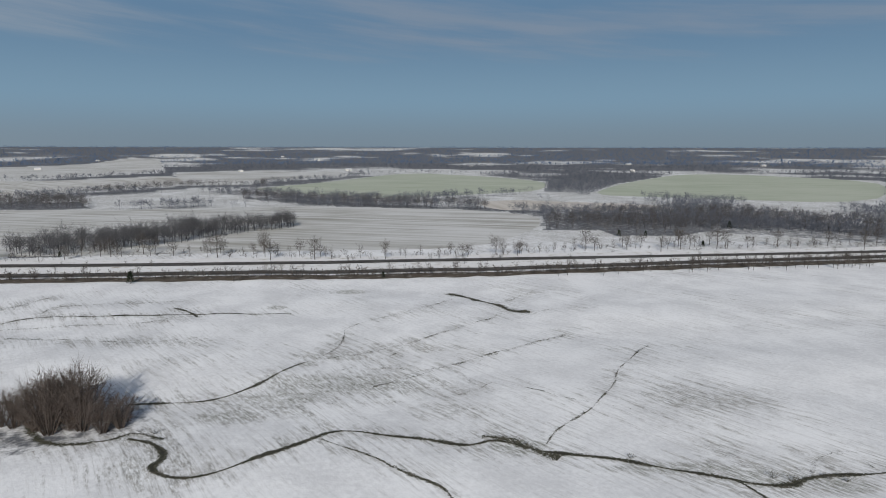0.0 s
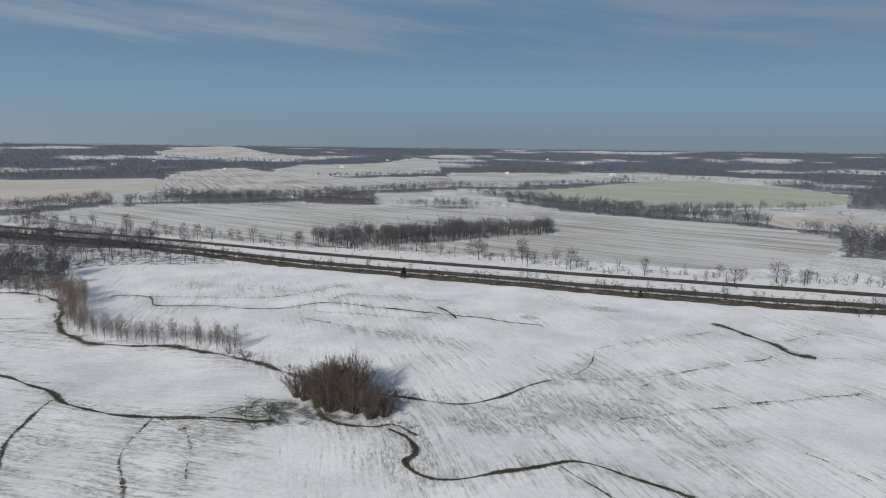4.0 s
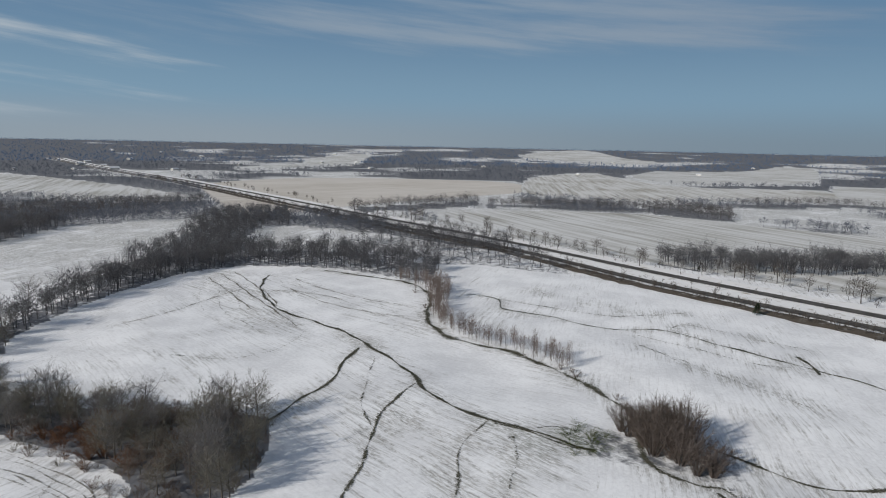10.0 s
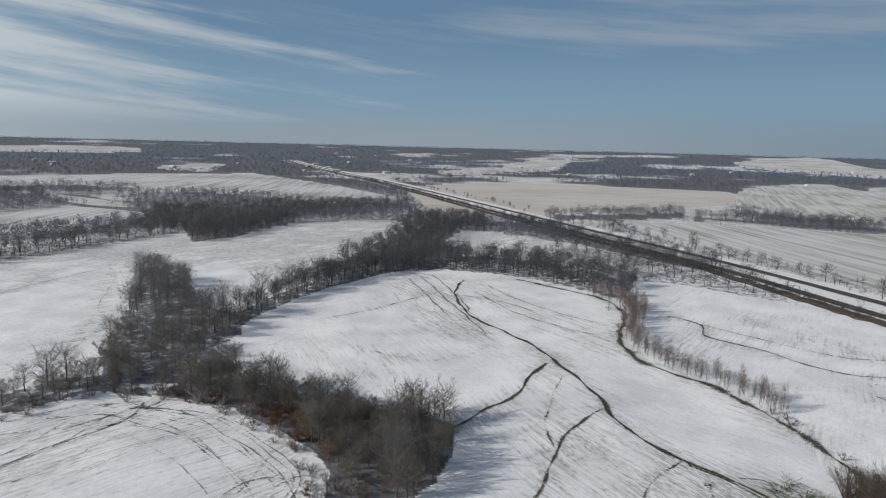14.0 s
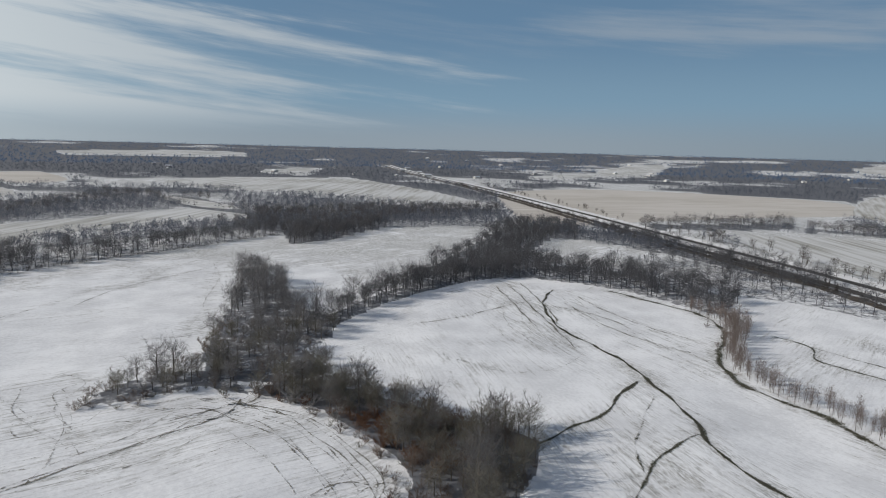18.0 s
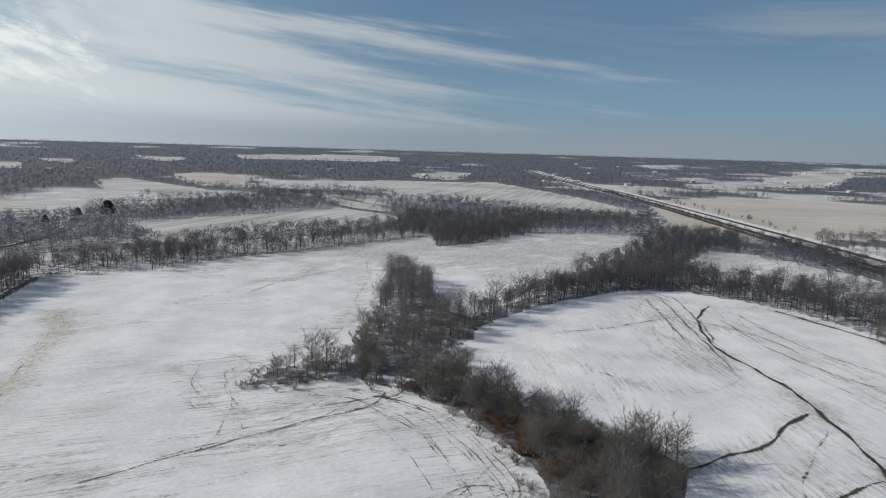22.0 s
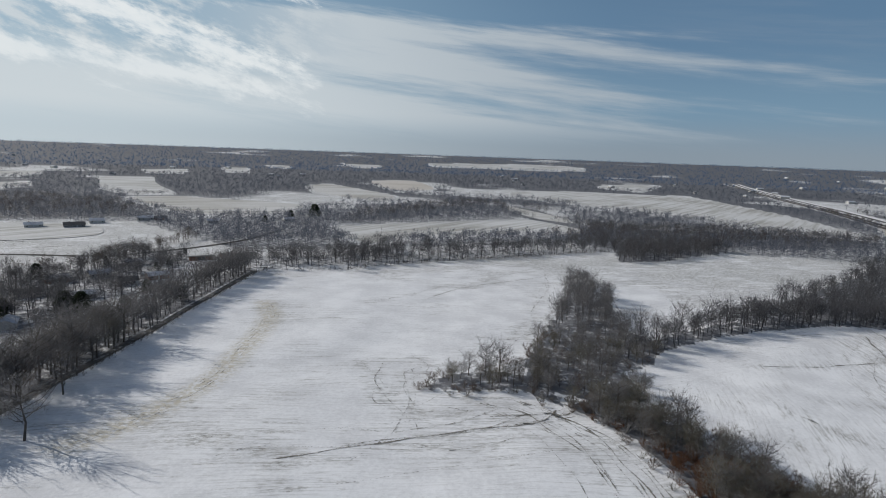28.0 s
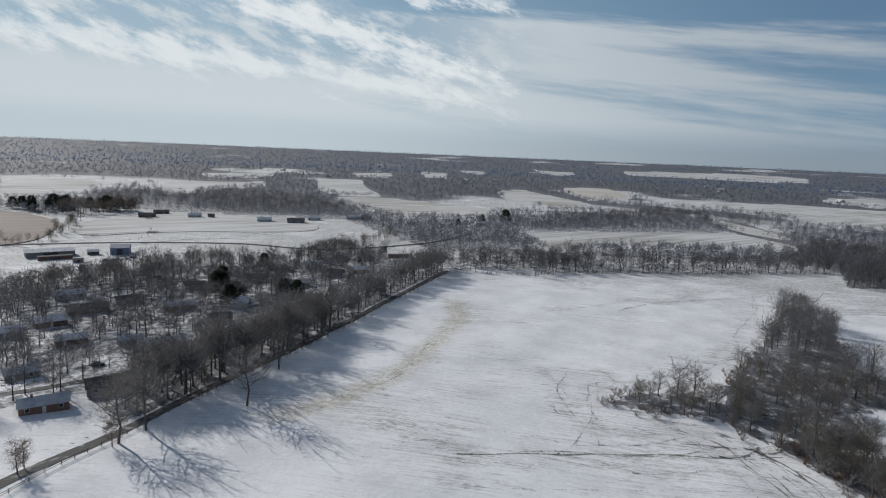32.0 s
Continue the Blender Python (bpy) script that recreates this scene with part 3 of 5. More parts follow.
# Patches where grass shows through: x, y, reach along x and y, strength
THIN = [(-112, 112, 12, 8, 0.9), (-100, 106, 14, 8, 0.6), (-52, 142, 9, 5, 0.9), (-40, 154, 14, 6, 0.9), (-2, 146, 12, 6, 0.6), (62, 192, 10, 4, 0.5), (66, 150, 16, 6, 0.6), (-104, 127, 7, 5, 1.4), (-112, 200, 34, 7, 0.55), (-235, 230, 14, 8, 0.5), (-26, 163, 26, 10, 0.95), (-44, 150, 14, 8, 0.7), (-34, 186, 12, 5, 0.8), (-12, 196, 14, 5, 0.6), (62, 150, 22, 14, 0.35), (-42, 274, 7, 4, 1.1), (-68, 246, 4, 3, 1.3),
        (-41, 179, 4, 3, 0.9), (-107, 120, 8, 6, 1.5), (-148, 92, 16, 9, 0.55), (-128, 108, 10, 4, 0.9), (-330, 100, 26, 20, 0.5), (65, 114, 9, 4, 1.2), (78, 112, 7, 4, 1.1),
        (17, 127, 7, 4, 1.3), (48, 118, 20, 3, 0.9), (-186, -85, 7, 5, 0.6), (-203, 22, 9, 9, 0.5), (-143, 12, 10, 5, 0.5), (-190, 238, 22, 8, 0.4), (-60, 118, 10, 8, 0.6)]
TAN_TRACK = [(-113, -147), (-129, -144), (-147, -145), (-173, -150), (-200, -161), (-230, -174), (-252, -187), (-269, -204)]
# Woods: name, spacing, kind, outline
WOODS = [
    ("hollow", 3.6, "hollow", [(-205, -30), (-190, -5), (-174, 7), (-156, 17), (-146, 20), (-133, 17), (-122, 30), (-134, 44), (-147, 53), (-162, 58), (-172, 50), (-180, 37), (-190, 25), (-200, 11), (-214, -5), (-214, -20)]),
    ("spur", 4.6, "dense", [(-198, -78), (-200, -63), (-211, -47), (-202, -28), (-225, -40), (-225, -62), (-213, -75)]),
    ("thicket", 4.8, "dense", [(-215, -43), (-240, -53), (-300, -56), (-315, -23), (-292, -2), (-265, -4), (-247, -14), (-223, -2), (-212, -15)]),
    ("grove", 5.4, "tall", [(-300, -56), (-326, -57), (-404, -66), (-426, -61), (-375, -36), (-315, -23)]),
    ("line", 5.0, "tall", [(-262, -16), (-273, -7), (-296, 6), (-321, 23), (-344, 43), (-373, 76), (-390, 116), (-416, 120), (-403, 85), (-373, 46), (-346, 21), (-317, 3), (-285, -13)]),
    ("big_wood", 7.0, "tall", [(-341, 29), (-378, 66), (-382, 122), (-430, 140), (-483, 147), (-556, 189), (-547, 210), (-655, 246), (-668, 199), (-640, 161), (-556, 123), (-441, 68), (-382, 35)]),
    ("strip", 5.6, "tall", [(-379, 121), (-362, 148), (-341, 167), (-293, 189), (-288, 195), (-316, 220), (-356, 217), (-397, 200), (-419, 169), (-430, 136)]),
    ("verge_wood", 7.6, "mixed", [(-300, 200), (-328, 226), (-312, 250), (-278, 268), (-262, 282), (-279, 292), (-344, 288), (-445, 266), (-455, 215), (-395, 205), (-350, 222), (-315, 222)]),
    ("road_wood", 7.0, "tall", [(-587, 250), (-446, 268), (-374, 285), (-337, 300), (-359, 318), (-402, 305), (-487, 292), (-639, 271)]),
    ("far_belt", 7.2, "tall", [(-369, -215), (-401, -201), (-457, -156), (-495, -122), (-574, -61), (-618, -66), (-543, -134), (-508, -173), (-439, -220), (-403, -235)]),
    ("edge", 4.7, "tall", [(-45, -166), (-62, -170), (-91, -179), (-132, -189), (-192, -211), (-259, -239), (-339, -267), (-346, -284), (-254, -253), (-174, -221), (-125, -204), (-83, -192), (-50, -182)]),
    ("gardens", 6.6, "town", [(-48, -186), (-83, -196), (-125, -208), (-174, -225), (-194, -255), (-131, -234), (-89, -234), (-55, -222)]),
    ("settlement", 5.9, "town", [(-61, -226), (-89, -237), (-131, -237), (-194, -259), (-273, -278), (-345, -329), (-340, -384), (-253, -354), (-201, -394), (-103, -385)]),
    ("mid_tip", 7.0, "tall", [(-516, -47), (-544, -13), (-630, 38), (-650, 0), (-593, -63)]),
    ("mid_wood", 9.0, "far", [(-516, -47), (-544, -13), (-630, 38), (-672, 37), (-769, 192), (-841, 201), (-808, 14), (-751, -81), (-687, -122), (-626, -139), (-593, -63)]),
    ("back_wood", 10.0, "far", [(-1012, -408), (-949, -220), (-783, -126), (-713, -51), (-673, -72), (-755, -168), (-932, -289)]),
    ("row_wood", 12.0, "far", [(-619, -362), (-697, -339), (-931, -296), (-982, -304), (-910, -382), (-735, -394), (-677, -396)]),
    ("highway_grove", 5.0, "tall", [(-256, 357), (-229, 361), (-194, 392), (-172, 428), (-145, 469), (-118, 500), (-128, 526), (-174, 492), (-232, 431), (-274, 382)]),
    ("hedge", 8.0, "far", [(-251, 773), (-143, 699), (-50, 649), (56, 633), (99, 612), (105, 651), (-3, 681), (-152, 743), (-265, 818)]),
    ("north_wood", 9.5, "far", [(78, 485), (124, 486), (128, 454), (179, 455), (233, 501), (277, 487), (326, 450), (373, 517), (315, 557), (281, 604), (178, 613), (100, 554)]),
    ("nw_wood", 8.5, "far", [(-479, 636), (-416, 622), (-367, 643), (-429, 732), (-493, 734), (-528, 700)]),
    ("nw_hedge", 8.0, "far", [(-613, 495), (-488, 647), (-517, 686), (-650, 525)]),
    ("nh_wood", 10.0, "far", [(-628, 311), (-616, 372), (-629, 498), (-699, 543), (-687, 415), (-678, 335)]),
    ("hill_wood", 12.0, "far", [(-468, 820), (-394, 969), (-286, 1006), (-319, 1119), (-432, 1061), (-500, 874)]),
    ("sw_wood", 13.0, "far", [(-319, -818), (-350, -780), (-407, -873), (-418, -650), (-484, -616), (-517, -549), (-610, -713), (-607, -881), (-517, -971), (-355, -912)]),
    ("nbr_belt", 6.6, "tall", [(-336, -270), (-372, -237), (-440, -200), (-480, -240), (-413, -264), (-378, -305)]),
]
FIELDS = [
    ("hay_field", field_tan, [(-667, 186), (-652, 264), (-696, 335), (-760, 560), (-787, 734), (-1034, 913), (-1230, 714), (-1304, 496), (-1170, 270)]),
    ("green_field", field_green, [(200, 857), (293, 810), (515, 717), (856, 1200), (712, 1519), (572, 1513), (325, 1129)]),
    ("green_field", field_green, [(-311, 961), (-174, 849), (-60, 786), (36, 853), (150, 934), (200, 1181), (84, 1408), (-93, 1588), (-228, 1114)]),
    ("snow_field", field_snow, [(-458, 637), (-313, 639), (-178, 685), (45, 644), (93, 577), (76, 495), (24, 396), (-101, 384), (-230, 362), (-500, 350), (-600, 380), (-560, 520)]),
    ("snow_field", field_stubble, [(-795, 704), (-693, 682), (-582, 748), (-534, 901), (-464, 1040), (-420, 1200), (-619, 1380), (-785, 1124), (-1050, 1297), (-1354, 1513), (-1309, 1324), (-1137, 1039)]),
    ("snow_field", field_snow, [(-857, 1245), (-723, 1609), (-1236, 2729), (-1404, 2779), (-1261, 2205), (-1396, 1864), (-1132, 1397)]),
    ("snow_field", field_snow, [(-678, 1559), (-572, 1686), (-245, 1610), (-225, 1393), (-338, 1193), (-325, 1050), (-453, 1087)]),
    ("hay_field", field_tan, [(36, 739), (93, 768), (131, 748), (253, 704), (220, 642), (113, 644), (55, 638)]),
    ("snow_field", field_snow, [(-2474, 989), (-2944, 1427), (-2934, 1555), (-2131, 1083), (-1874, 789)]),
    ("snow_field", field_snow, [(-1867, 529), (-2227, 913), (-1830, 732), (-1683, 509)]),
    ("snow_field", field_snow, [(-2682, 2352), (-3221, 3463), (-2150, 2639), (-1810, 2529), (-1771, 2144), (-2072, 2160), (-2362, 2146)]),
    ("snow_field", field_snow, [(-1482, -360), (-1603, -8), (-1168, 145), (-844, 217), (-878, 95), (-1006, -24), (-1095, -135), (-1166, -253), (-1307, -387)]),
    ("snow_field", field_stubble, [(-1004, -295), (-940, -239), (-848, -157), (-781, -130), (-810, -189), (-905, -256)]),
    ("hay_field", field_tan, [(-1523, -829), (-1649, -760), (-1354, -566), (-1263, -541), (-1172, -580), (-1383, -756)]),
    ("snow_field", field_snow, [(-565, -359), (-601, -345), (-683, -282), (-802, -202), (-775, -165), (-725, -106), (-671, -116), (-619, -191), (-557, -252), (-483, -259), (-520, -310)]),
    ("snow_field", field_stubble, [(-1164, -800), (-1279, -813), (-1143, -636), (-1043, -511), (-905, -462), (-944, -566), (-1026, -686)]),
    ("snow_field", field_stubble, [(-680, -790), (-755, -770), (-765, -629), (-772, -524), (-663, -473), (-610, -500), (-560, -540), (-600, -620)]),
    ("snow_field", field_snow, [(-232, -646), (-344, -708), (-444, -543), (-387, -468), (-277, -546), (-199, -553)]),
    ("snow_field", field_snow, [(-361, -1361), (-519, -1310), (-359, -962), (-248, -933)]),
    ("snow_field", field_snow, [(-459, -930), (-563, -1165), (-645, -1217), (-818, -1187), (-736, -1084), (-616, -1058), (-490, -919)]),
    ("snow_field", field_snow, [(-1048, -1301), (-1126, -1204), (-965, -1031), (-809, -821), (-734, -838), (-788, -968)]),
    ("snow_field", field_snow, [(-856, -1543), (-1126, -1587), (-968, -1406), (-811, -1396)]),
    ("snow_field", field_snow, [(-1421, -1578), (-1596, -1553), (-1381, -1365), (-1299, -1418)]),
    ("snow_field", field_snow, [(-1810, -1608), (-1899, -1569), (-1570, -1296), (-1568, -1383)]),
    ("snow_field", field_snow, [(-2142, -1731), (-2224, -1598), (-2051, -1498)]),
    ("snow_field", field_snow, [(-2638, -1608), (-2646, -1395), (-2451, -1318), (-2464, -1461)]),
    ("snow_field", field_snow, [(-3088, -1365), (-3485, -911), (-3393, -565), (-3171, -528), (-2943, -941), (-2844, -1198)]),
    ("snow_field", field_snow, [(-2020, -267), (-2217, -105), (-1710, -124), (-1829, -266)]),
    ("ploughed_field", field_brown, [(-200, -806), (-224, -740), (-226, -660), (-196, -590), (-166, -542), (-120, -528), (-60, -560), (-60, -760), (-110, -810)]),
]
YARD = [(-30, -158), (-56, -168), (-72, -174), (-79, -182), (-78, -206), (-58, -208), (-30, -208)]
HIGHWAY_S = [(400, 392), (267, 367), (134, 346), (35, 328), (-55, 318), (-141, 312), (-224, 306), (-320, 310), (-384, 309), (-454, 302), (-544, 295), (-657, 287), (-820, 279), (-1041, 266), (-1352, 243), (-1749, 197), (-2625, 120)]
HIGHWAY_N = [(400, 407), (280, 385), (142, 368), (39, 357), (-59, 346), (-152, 338), (-231, 333), (-333, 332), (-401, 330), (-480, 325), (-560, 319), (-657, 312), (-820, 302), (-1041, 287), (-1352, 263), (-1749, 215), (-2625, 140)]
WEST_ROAD = [(-20, -149), (-36, -156), (-44, -160), (-57, -164), (-73, -169), (-100, -179), (-140, -192), (-186, -208), (-249, -232), (-336, -265)]

# ---- shapes ----
rng = np.random.default_rng(7)


def inside(px, py, poly):
    hit = np.zeros(np.shape(px), bool)
    for (x0, y0), (x1, y1) in zip(poly, poly[1:] + poly[:1]):
        if y0 == y1:
            continue
        cross = (py > y0) != (py > y1)
        hit ^= cross & (px < (x1 - x0) * (py - y0) / (y1 - y0) + x0)
    return hit


def smooth_line(line, step=2.0):
    """A Catmull-Rom curve through the points."""
    p = np.array([line[0], *line, line[-1]], float)
    out = []
    for a, b, c, d in zip(p, p[1:], p[2:], p[3:]):
        n = max(2, int(np.hypot(*(c - b)) / step))
        t = np.arange(n)[:, None] / n
        out.append(0.5 * (2 * b + (c - a) * t + (2 * a - 5 * b + 4 * c - d) * t**2 + (3 * b - a - 3 * c + d) * t**3))
    return np.concatenate([*out, p[-1:]])


def far_from(px, py, line, reach=12.0):
    """Distance to a line, where it is under reach."""
    best = np.full(px.shape, 1e6)
    pts = np.array(line, float)
    for a, b in zip(pts, pts[1:]):
        lo, hi = np.minimum(a, b) - reach, np.maximum(a, b) + reach
        k = np.nonzero((px > lo[0]) & (px < hi[0]) & (py > lo[1]) & (py < hi[1]))[0]
        if not len(k):
            continue
        d = b - a
        t = np.clip(((px[k] - a[0]) * d[0] + (py[k] - a[1]) * d[1]) / (d @ d + 1e-9), 0, 1)
        best[k] = np.minimum(best[k], np.hypot(px[k] - a[0] - t * d[0], py[k] - a[1] - t * d[1]))
    return best


WAVES = [(rng.uniform(0, 6.28), rng.uniform(30, 110), rng.uniform(0, 6.28), rng.uniform(0.08, 0.2)) for _ in range(9)]


def rise(x, y):
    """Height of the open ground: nearly level, with low swells, and rising slowly towards the skyline."""
    x, y = np.asarray(x, float), np.asarray(y, float)
    r = np.hypot(x, y)
    z = sum(a * np.sin((x * math.cos(w) + y * math.sin(w)) * 6.283 / l + p) for w, l, p, a in WAVES)
    z = z * np.clip((380 - r) / 120, 0, 1) * np.clip((r - 40) / 40, 0, 1)
    t = np.clip((r - 2300) / 2500, 0, 1)
    return z + 60 * t * t * (3 - 2 * t)


def mesh_of(name, verts, faces, material, smooth=False):
    me = bpy.data.meshes.new(name)
    if isinstance(faces, np.ndarray):
        k = faces.shape[1]
        me.vertices.add(len(verts))
        me.vertices.foreach_set("co", np.asarray(verts, np.float32).ravel())
        me.loops.add(faces.size)
        me.loops.foreach_set("vertex_index", faces.astype(np.int32).ravel())
        me.polygons.add(len(faces))
        me.polygons.foreach_set("loop_start", np.arange(0, faces.size, k, dtype=np.int32))
        me.update(calc_edges=True)
    else:
        me.from_pydata([tuple(v) for v in verts], [], faces)
        me.update()
    me.materials.append(material)
    if smooth:
        me.polygons.foreach_set("use_smooth", np.ones(len(me.polygons), bool))
    return me


def hides_field(x, y, reach=(1.0, 1.03)):
    """Where a tree would stand in a field, or hide one from a height of eighty metres."""
    x, y = np.asarray(x, float), np.asarray(y, float)
    bad = np.zeros(len(x), bool)
    for _, _, poly in FIELDS:
        for k in reach:
            bad |= inside(x * k, y * k, poly)
    return bad


def wooded(x, y):
    """How wooded the open country is: above zero, trees stand."""
    x, y = np.asarray(x, float), np.asarray(y, float)
    d = np.hypot(x, y)
    q = np.array([noise.noise((u * 0.0026, v * 0.0026, 0.3)) + 0.5 * noise.noise((u * 0.009, v * 0.009, 4.7)) for u, v in zip(x, y)])
    west = np.clip((np.arctan2(-x, y) - 1.25) / 0.25, 0, 1)
    q = q + 0.06 + 0.2 * west * (d < 1300) + 0.36 * np.clip((d - 1200) / 1200, 0, 1) + 0.27 * west
    clear = hides_field(x, y)
    for line in (HIGHWAY_S, HIGHWAY_N):
        clear |= far_from(x, y, line, 30) < 20
    clear |= inside(x, y, [(-140, -380), (-400, -340), (-480, -540), (-340, -720), (-120, -700), (-60, -400)])
    clear |= inside(x, y, [(-470, -260), (-330, -270), (-20, -150), (20, 300), (-360, 330), (-640, 150), (-620, -60)])
    return np.where(clear, -1.0, q)


def watercourse(name, half, strong, line, r):
    """A narrow strip on the ground along a line, with a value that falls from its middle to its edges."""
    p = smooth_line(line, 1.2)
    d = np.gradient(p, axis=0)
    n = np.stack([-d[:, 1], d[:, 0]], 1) / (np.hypot(d[:, 0], d[:, 1])[:, None] + 1e-9)
    s = np.arange(len(p)) * 1.2
    sway = 0.35 * np.sin(s / 3.1 + r.uniform(0, 6)) + 0.3 * np.sin(s / 7.7 + r.uniform(0, 6))
    p = p + n * sway[:, None] * min(1.0, half + 0.3)
    track = "track" in name
    wide = (half * (2.6 if track else 3.2) * (0.95 + 0.3 * np.sin(s / 5.3 + r.uniform(0, 6)) + 0.25 * np.sin(s / 2.1 + r.uniform(0, 6))))[:, None]
    V, wet = [], []
    for o in (-1, -0.5, 0, 0.5, 1):
        q = p + n * wide * o
        V.append(np.c_[q, rise(q[:, 0], q[:, 1]) + 0.10])
        wet.append(np.full(len(p), strong * (1 - abs(o)) - 0.35 * abs(o) if track else 0.92 * strong * (1 - 2.0 * abs(o))))
    k = len(p)
    i = np.arange(k - 1)
    F = np.concatenate([np.stack([a * k + i, (a + 1) * k + i, (a + 1) * k + i + 1, a * k + i + 1], 1) for a in range(4)])
    me = mesh_of(name, np.concatenate(V), F, track_mat if "track" in name else ditch_mat)
    me.attributes.new("wet", "FLOAT", "POINT").data.foreach_set("value", np.concatenate(wet).astype(np.float32))
    words = "wheel tracks pressed into the snow" if "track" in name else "narrow dark line of ditch, grassy bank, tree row, lane or fence in the snow"
    return tagged(new(name, me), words, "track" if "track" in name else "ditch", kind="structure")


def build_ground():
    fine, coarse = np.radians(np.arange(-45, 176, 0.33)), np.radians(np.arange(178, 314, 4.0))
    ang = np.concatenate([fine, coarse]) + math.pi / 2
    rad = np.concatenate([[0.0, 25.0], 60 * np.exp(np.arange(0, math.log(560 / 60), 0.0075)), 575 * np.exp(np.arange(0, math.log(5400 / 575), 0.035)), [5400]])
    A, R = np.meshgrid(ang, rad)
    x, y = (R * np.cos(A)).ravel(), (R * np.sin(A)).ravel()
    z = rise(x, y)
    litter, straw, thin = np.zeros(len(x)), np.zeros(len(x)), np.zeros(len(x))
    for _, half, depth, strong, line in DITCHES:
        d = far_from(x, y, smooth_line(line))
        thin = np.maximum(thin, np.clip(1 - d / 9, 0, 1) * 0.7 * min(1, half + 0.2))
    for u, v, a, c, s in THIN:
        thin = np.maximum(thin, s * np.clip(1.5 - np.hypot((x - u) / a, (y - v) / c), 0, 1))
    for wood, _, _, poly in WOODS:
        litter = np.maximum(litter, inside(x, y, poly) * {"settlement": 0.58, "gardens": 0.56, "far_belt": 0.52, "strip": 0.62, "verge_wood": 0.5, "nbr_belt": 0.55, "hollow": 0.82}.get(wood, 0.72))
    litter[inside(x, y, YARD)] = 0.1
    litter = np.maximum(litter, np.clip(1.2 - far_from(x, y, [(-98, 128), (-90, 138), (-80, 140)], 20) / 11, 0, 0.55))
    thin = np.maximum(thin, 0.55 * inside(x, y, [(-426, -13), (-373, 3), (-400, 36), (-506, 91), (-608, 145), (-663, 43), (-582, 12), (-469, -49)]))
    beyond = np.clip((np.hypot(x, y) - 380) / 100, 0, 1) * 0.75
    thin = np.maximum(thin, beyond)
    far = np.hypot(x, y) > 520
    # Far ground takes the same dark tint, so that it reads as hazy woods.
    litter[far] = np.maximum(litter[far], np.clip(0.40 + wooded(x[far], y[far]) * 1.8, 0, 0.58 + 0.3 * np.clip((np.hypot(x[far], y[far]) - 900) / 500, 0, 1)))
    straw = np.clip(1.3 - far_from(x, y, smooth_line(TAN_TRACK), 20) / 6, 0, 1)
    # the crop rows' direction, field by field
    turn = np.full(len(x), radians(-50))
    turn[inside(x, y, [(-470, -250), (-110, -150), (20, -120), (20, 0), (-150, 10), (-200, -20), (-430, -60)])] = radians(117)
    turn[inside(x, y, [(-350, 125), (-220, 105), (-100, 120), (-40, 60), (-140, 20), (-230, 0), (-390, 100)])] = radians(10)
    turn[inside(x, y, [(-350, 125), (-345, 155), (-280, 185), (-220, 150), (-150, 156), (-80, 130), (-100, 120), (-220, 105)])] = radians(19)
    across, along = -x * np.sin(turn) + y * np.cos(turn), x * np.cos(turn) + y * np.sin(turn)
    m, k = len(ang), len(rad)
    i = np.arange(k - 1)[:, None] * m
    j = np.arange(m)[None]
    j2 = (j + 1) % m
    faces = np.stack([i + j, i + m + j, i + m + j2, i + j2], -1).reshape(-1, 4)
    me = mesh_of("ground", np.stack([x, y, z], 1), faces, ground_mat, True)
    for name, v in (("litter", litter), ("straw", straw), ("thin", thin), ("row_across", across), ("row_along", along)):
        me.attributes.new(name, "FLOAT", "POINT").data.foreach_set("value", v.astype(np.float32))
    return tagged(new("ground", me), "snow-covered farmland with dark ditches and stubble rows", "ground", kind="structure")


build_ground()
for name, half, _, strong, line in DITCHES:
    watercourse("wheel_track" if "track" in name else "bank" if "bank" in name else "ditch", half, strong, line, rng)


def sheet(name, poly, material, z, label):
    """A field: its outline filled, a little above the ground, following its rise."""
    bm = bmesh.new()
    p = np.array(poly, float)
    for _ in range(2):
        q = np.roll(p, -1, 0)
        p = np.stack([0.8 * p + 0.2 * q, 0.2 * p + 0.8 * q], 1).reshape(-1, 2)
    f = bm.faces.new([bm.verts.new((x, y, 0)) for x, y in p])
    bmesh.ops.triangulate(bm, faces=[f])
    for v in bm.verts:
        v.co.z = z + float(rise(v.co.x, v.co.y))
    me = bpy.data.meshes.new(name)
    bm.normal_update()
    for f in bm.faces:
        if f.normal.z < 0:
            f.normal_flip()
    bm.to_mesh(me)
    bm.free()
    me.materials.append(material)
    return tagged(new(name, me), label, "field", kind="structure")


FIELD_WORDS = {"hay_field": "pale tan hay field under thin snow", "green_field": "pale green winter wheat field with thin snow", "snow_field": "open field under streaky snow",
               "ploughed_field": "brown ploughed field with little snow"}
for i, (name, mat, poly) in enumerate(FIELDS):
    sheet(name, poly, mat, 0.06 + 0.02 * i, FIELD_WORDS[name])


def ribbon(name, line, half, material, z, label, category, step=6.0, wobble=0.0):
    p = smooth_line(line, step)
    d = np.gradient(p, axis=0)
    n = np.stack([-d[:, 1], d[:, 0]], 1) / np.hypot(d[:, 0], d[:, 1])[:, None]
    w = half + wobble * rng.normal(size=(len(p), 2))
    a, b = p + n * w[:, :1], p - n * w[:, 1:]
    va = np.c_[a, rise(a[:, 0], a[:, 1]) + z]
    vb = np.c_[b, rise(b[:, 0], b[:, 1]) + z]
    k = len(p)
    i = np.arange(k - 1)
    return tagged(new(name, mesh_of(name, np.r_[va, vb], np.stack([i, i + k, i + k + 1, i + 1], 1), material)), label, category, kind="structure")


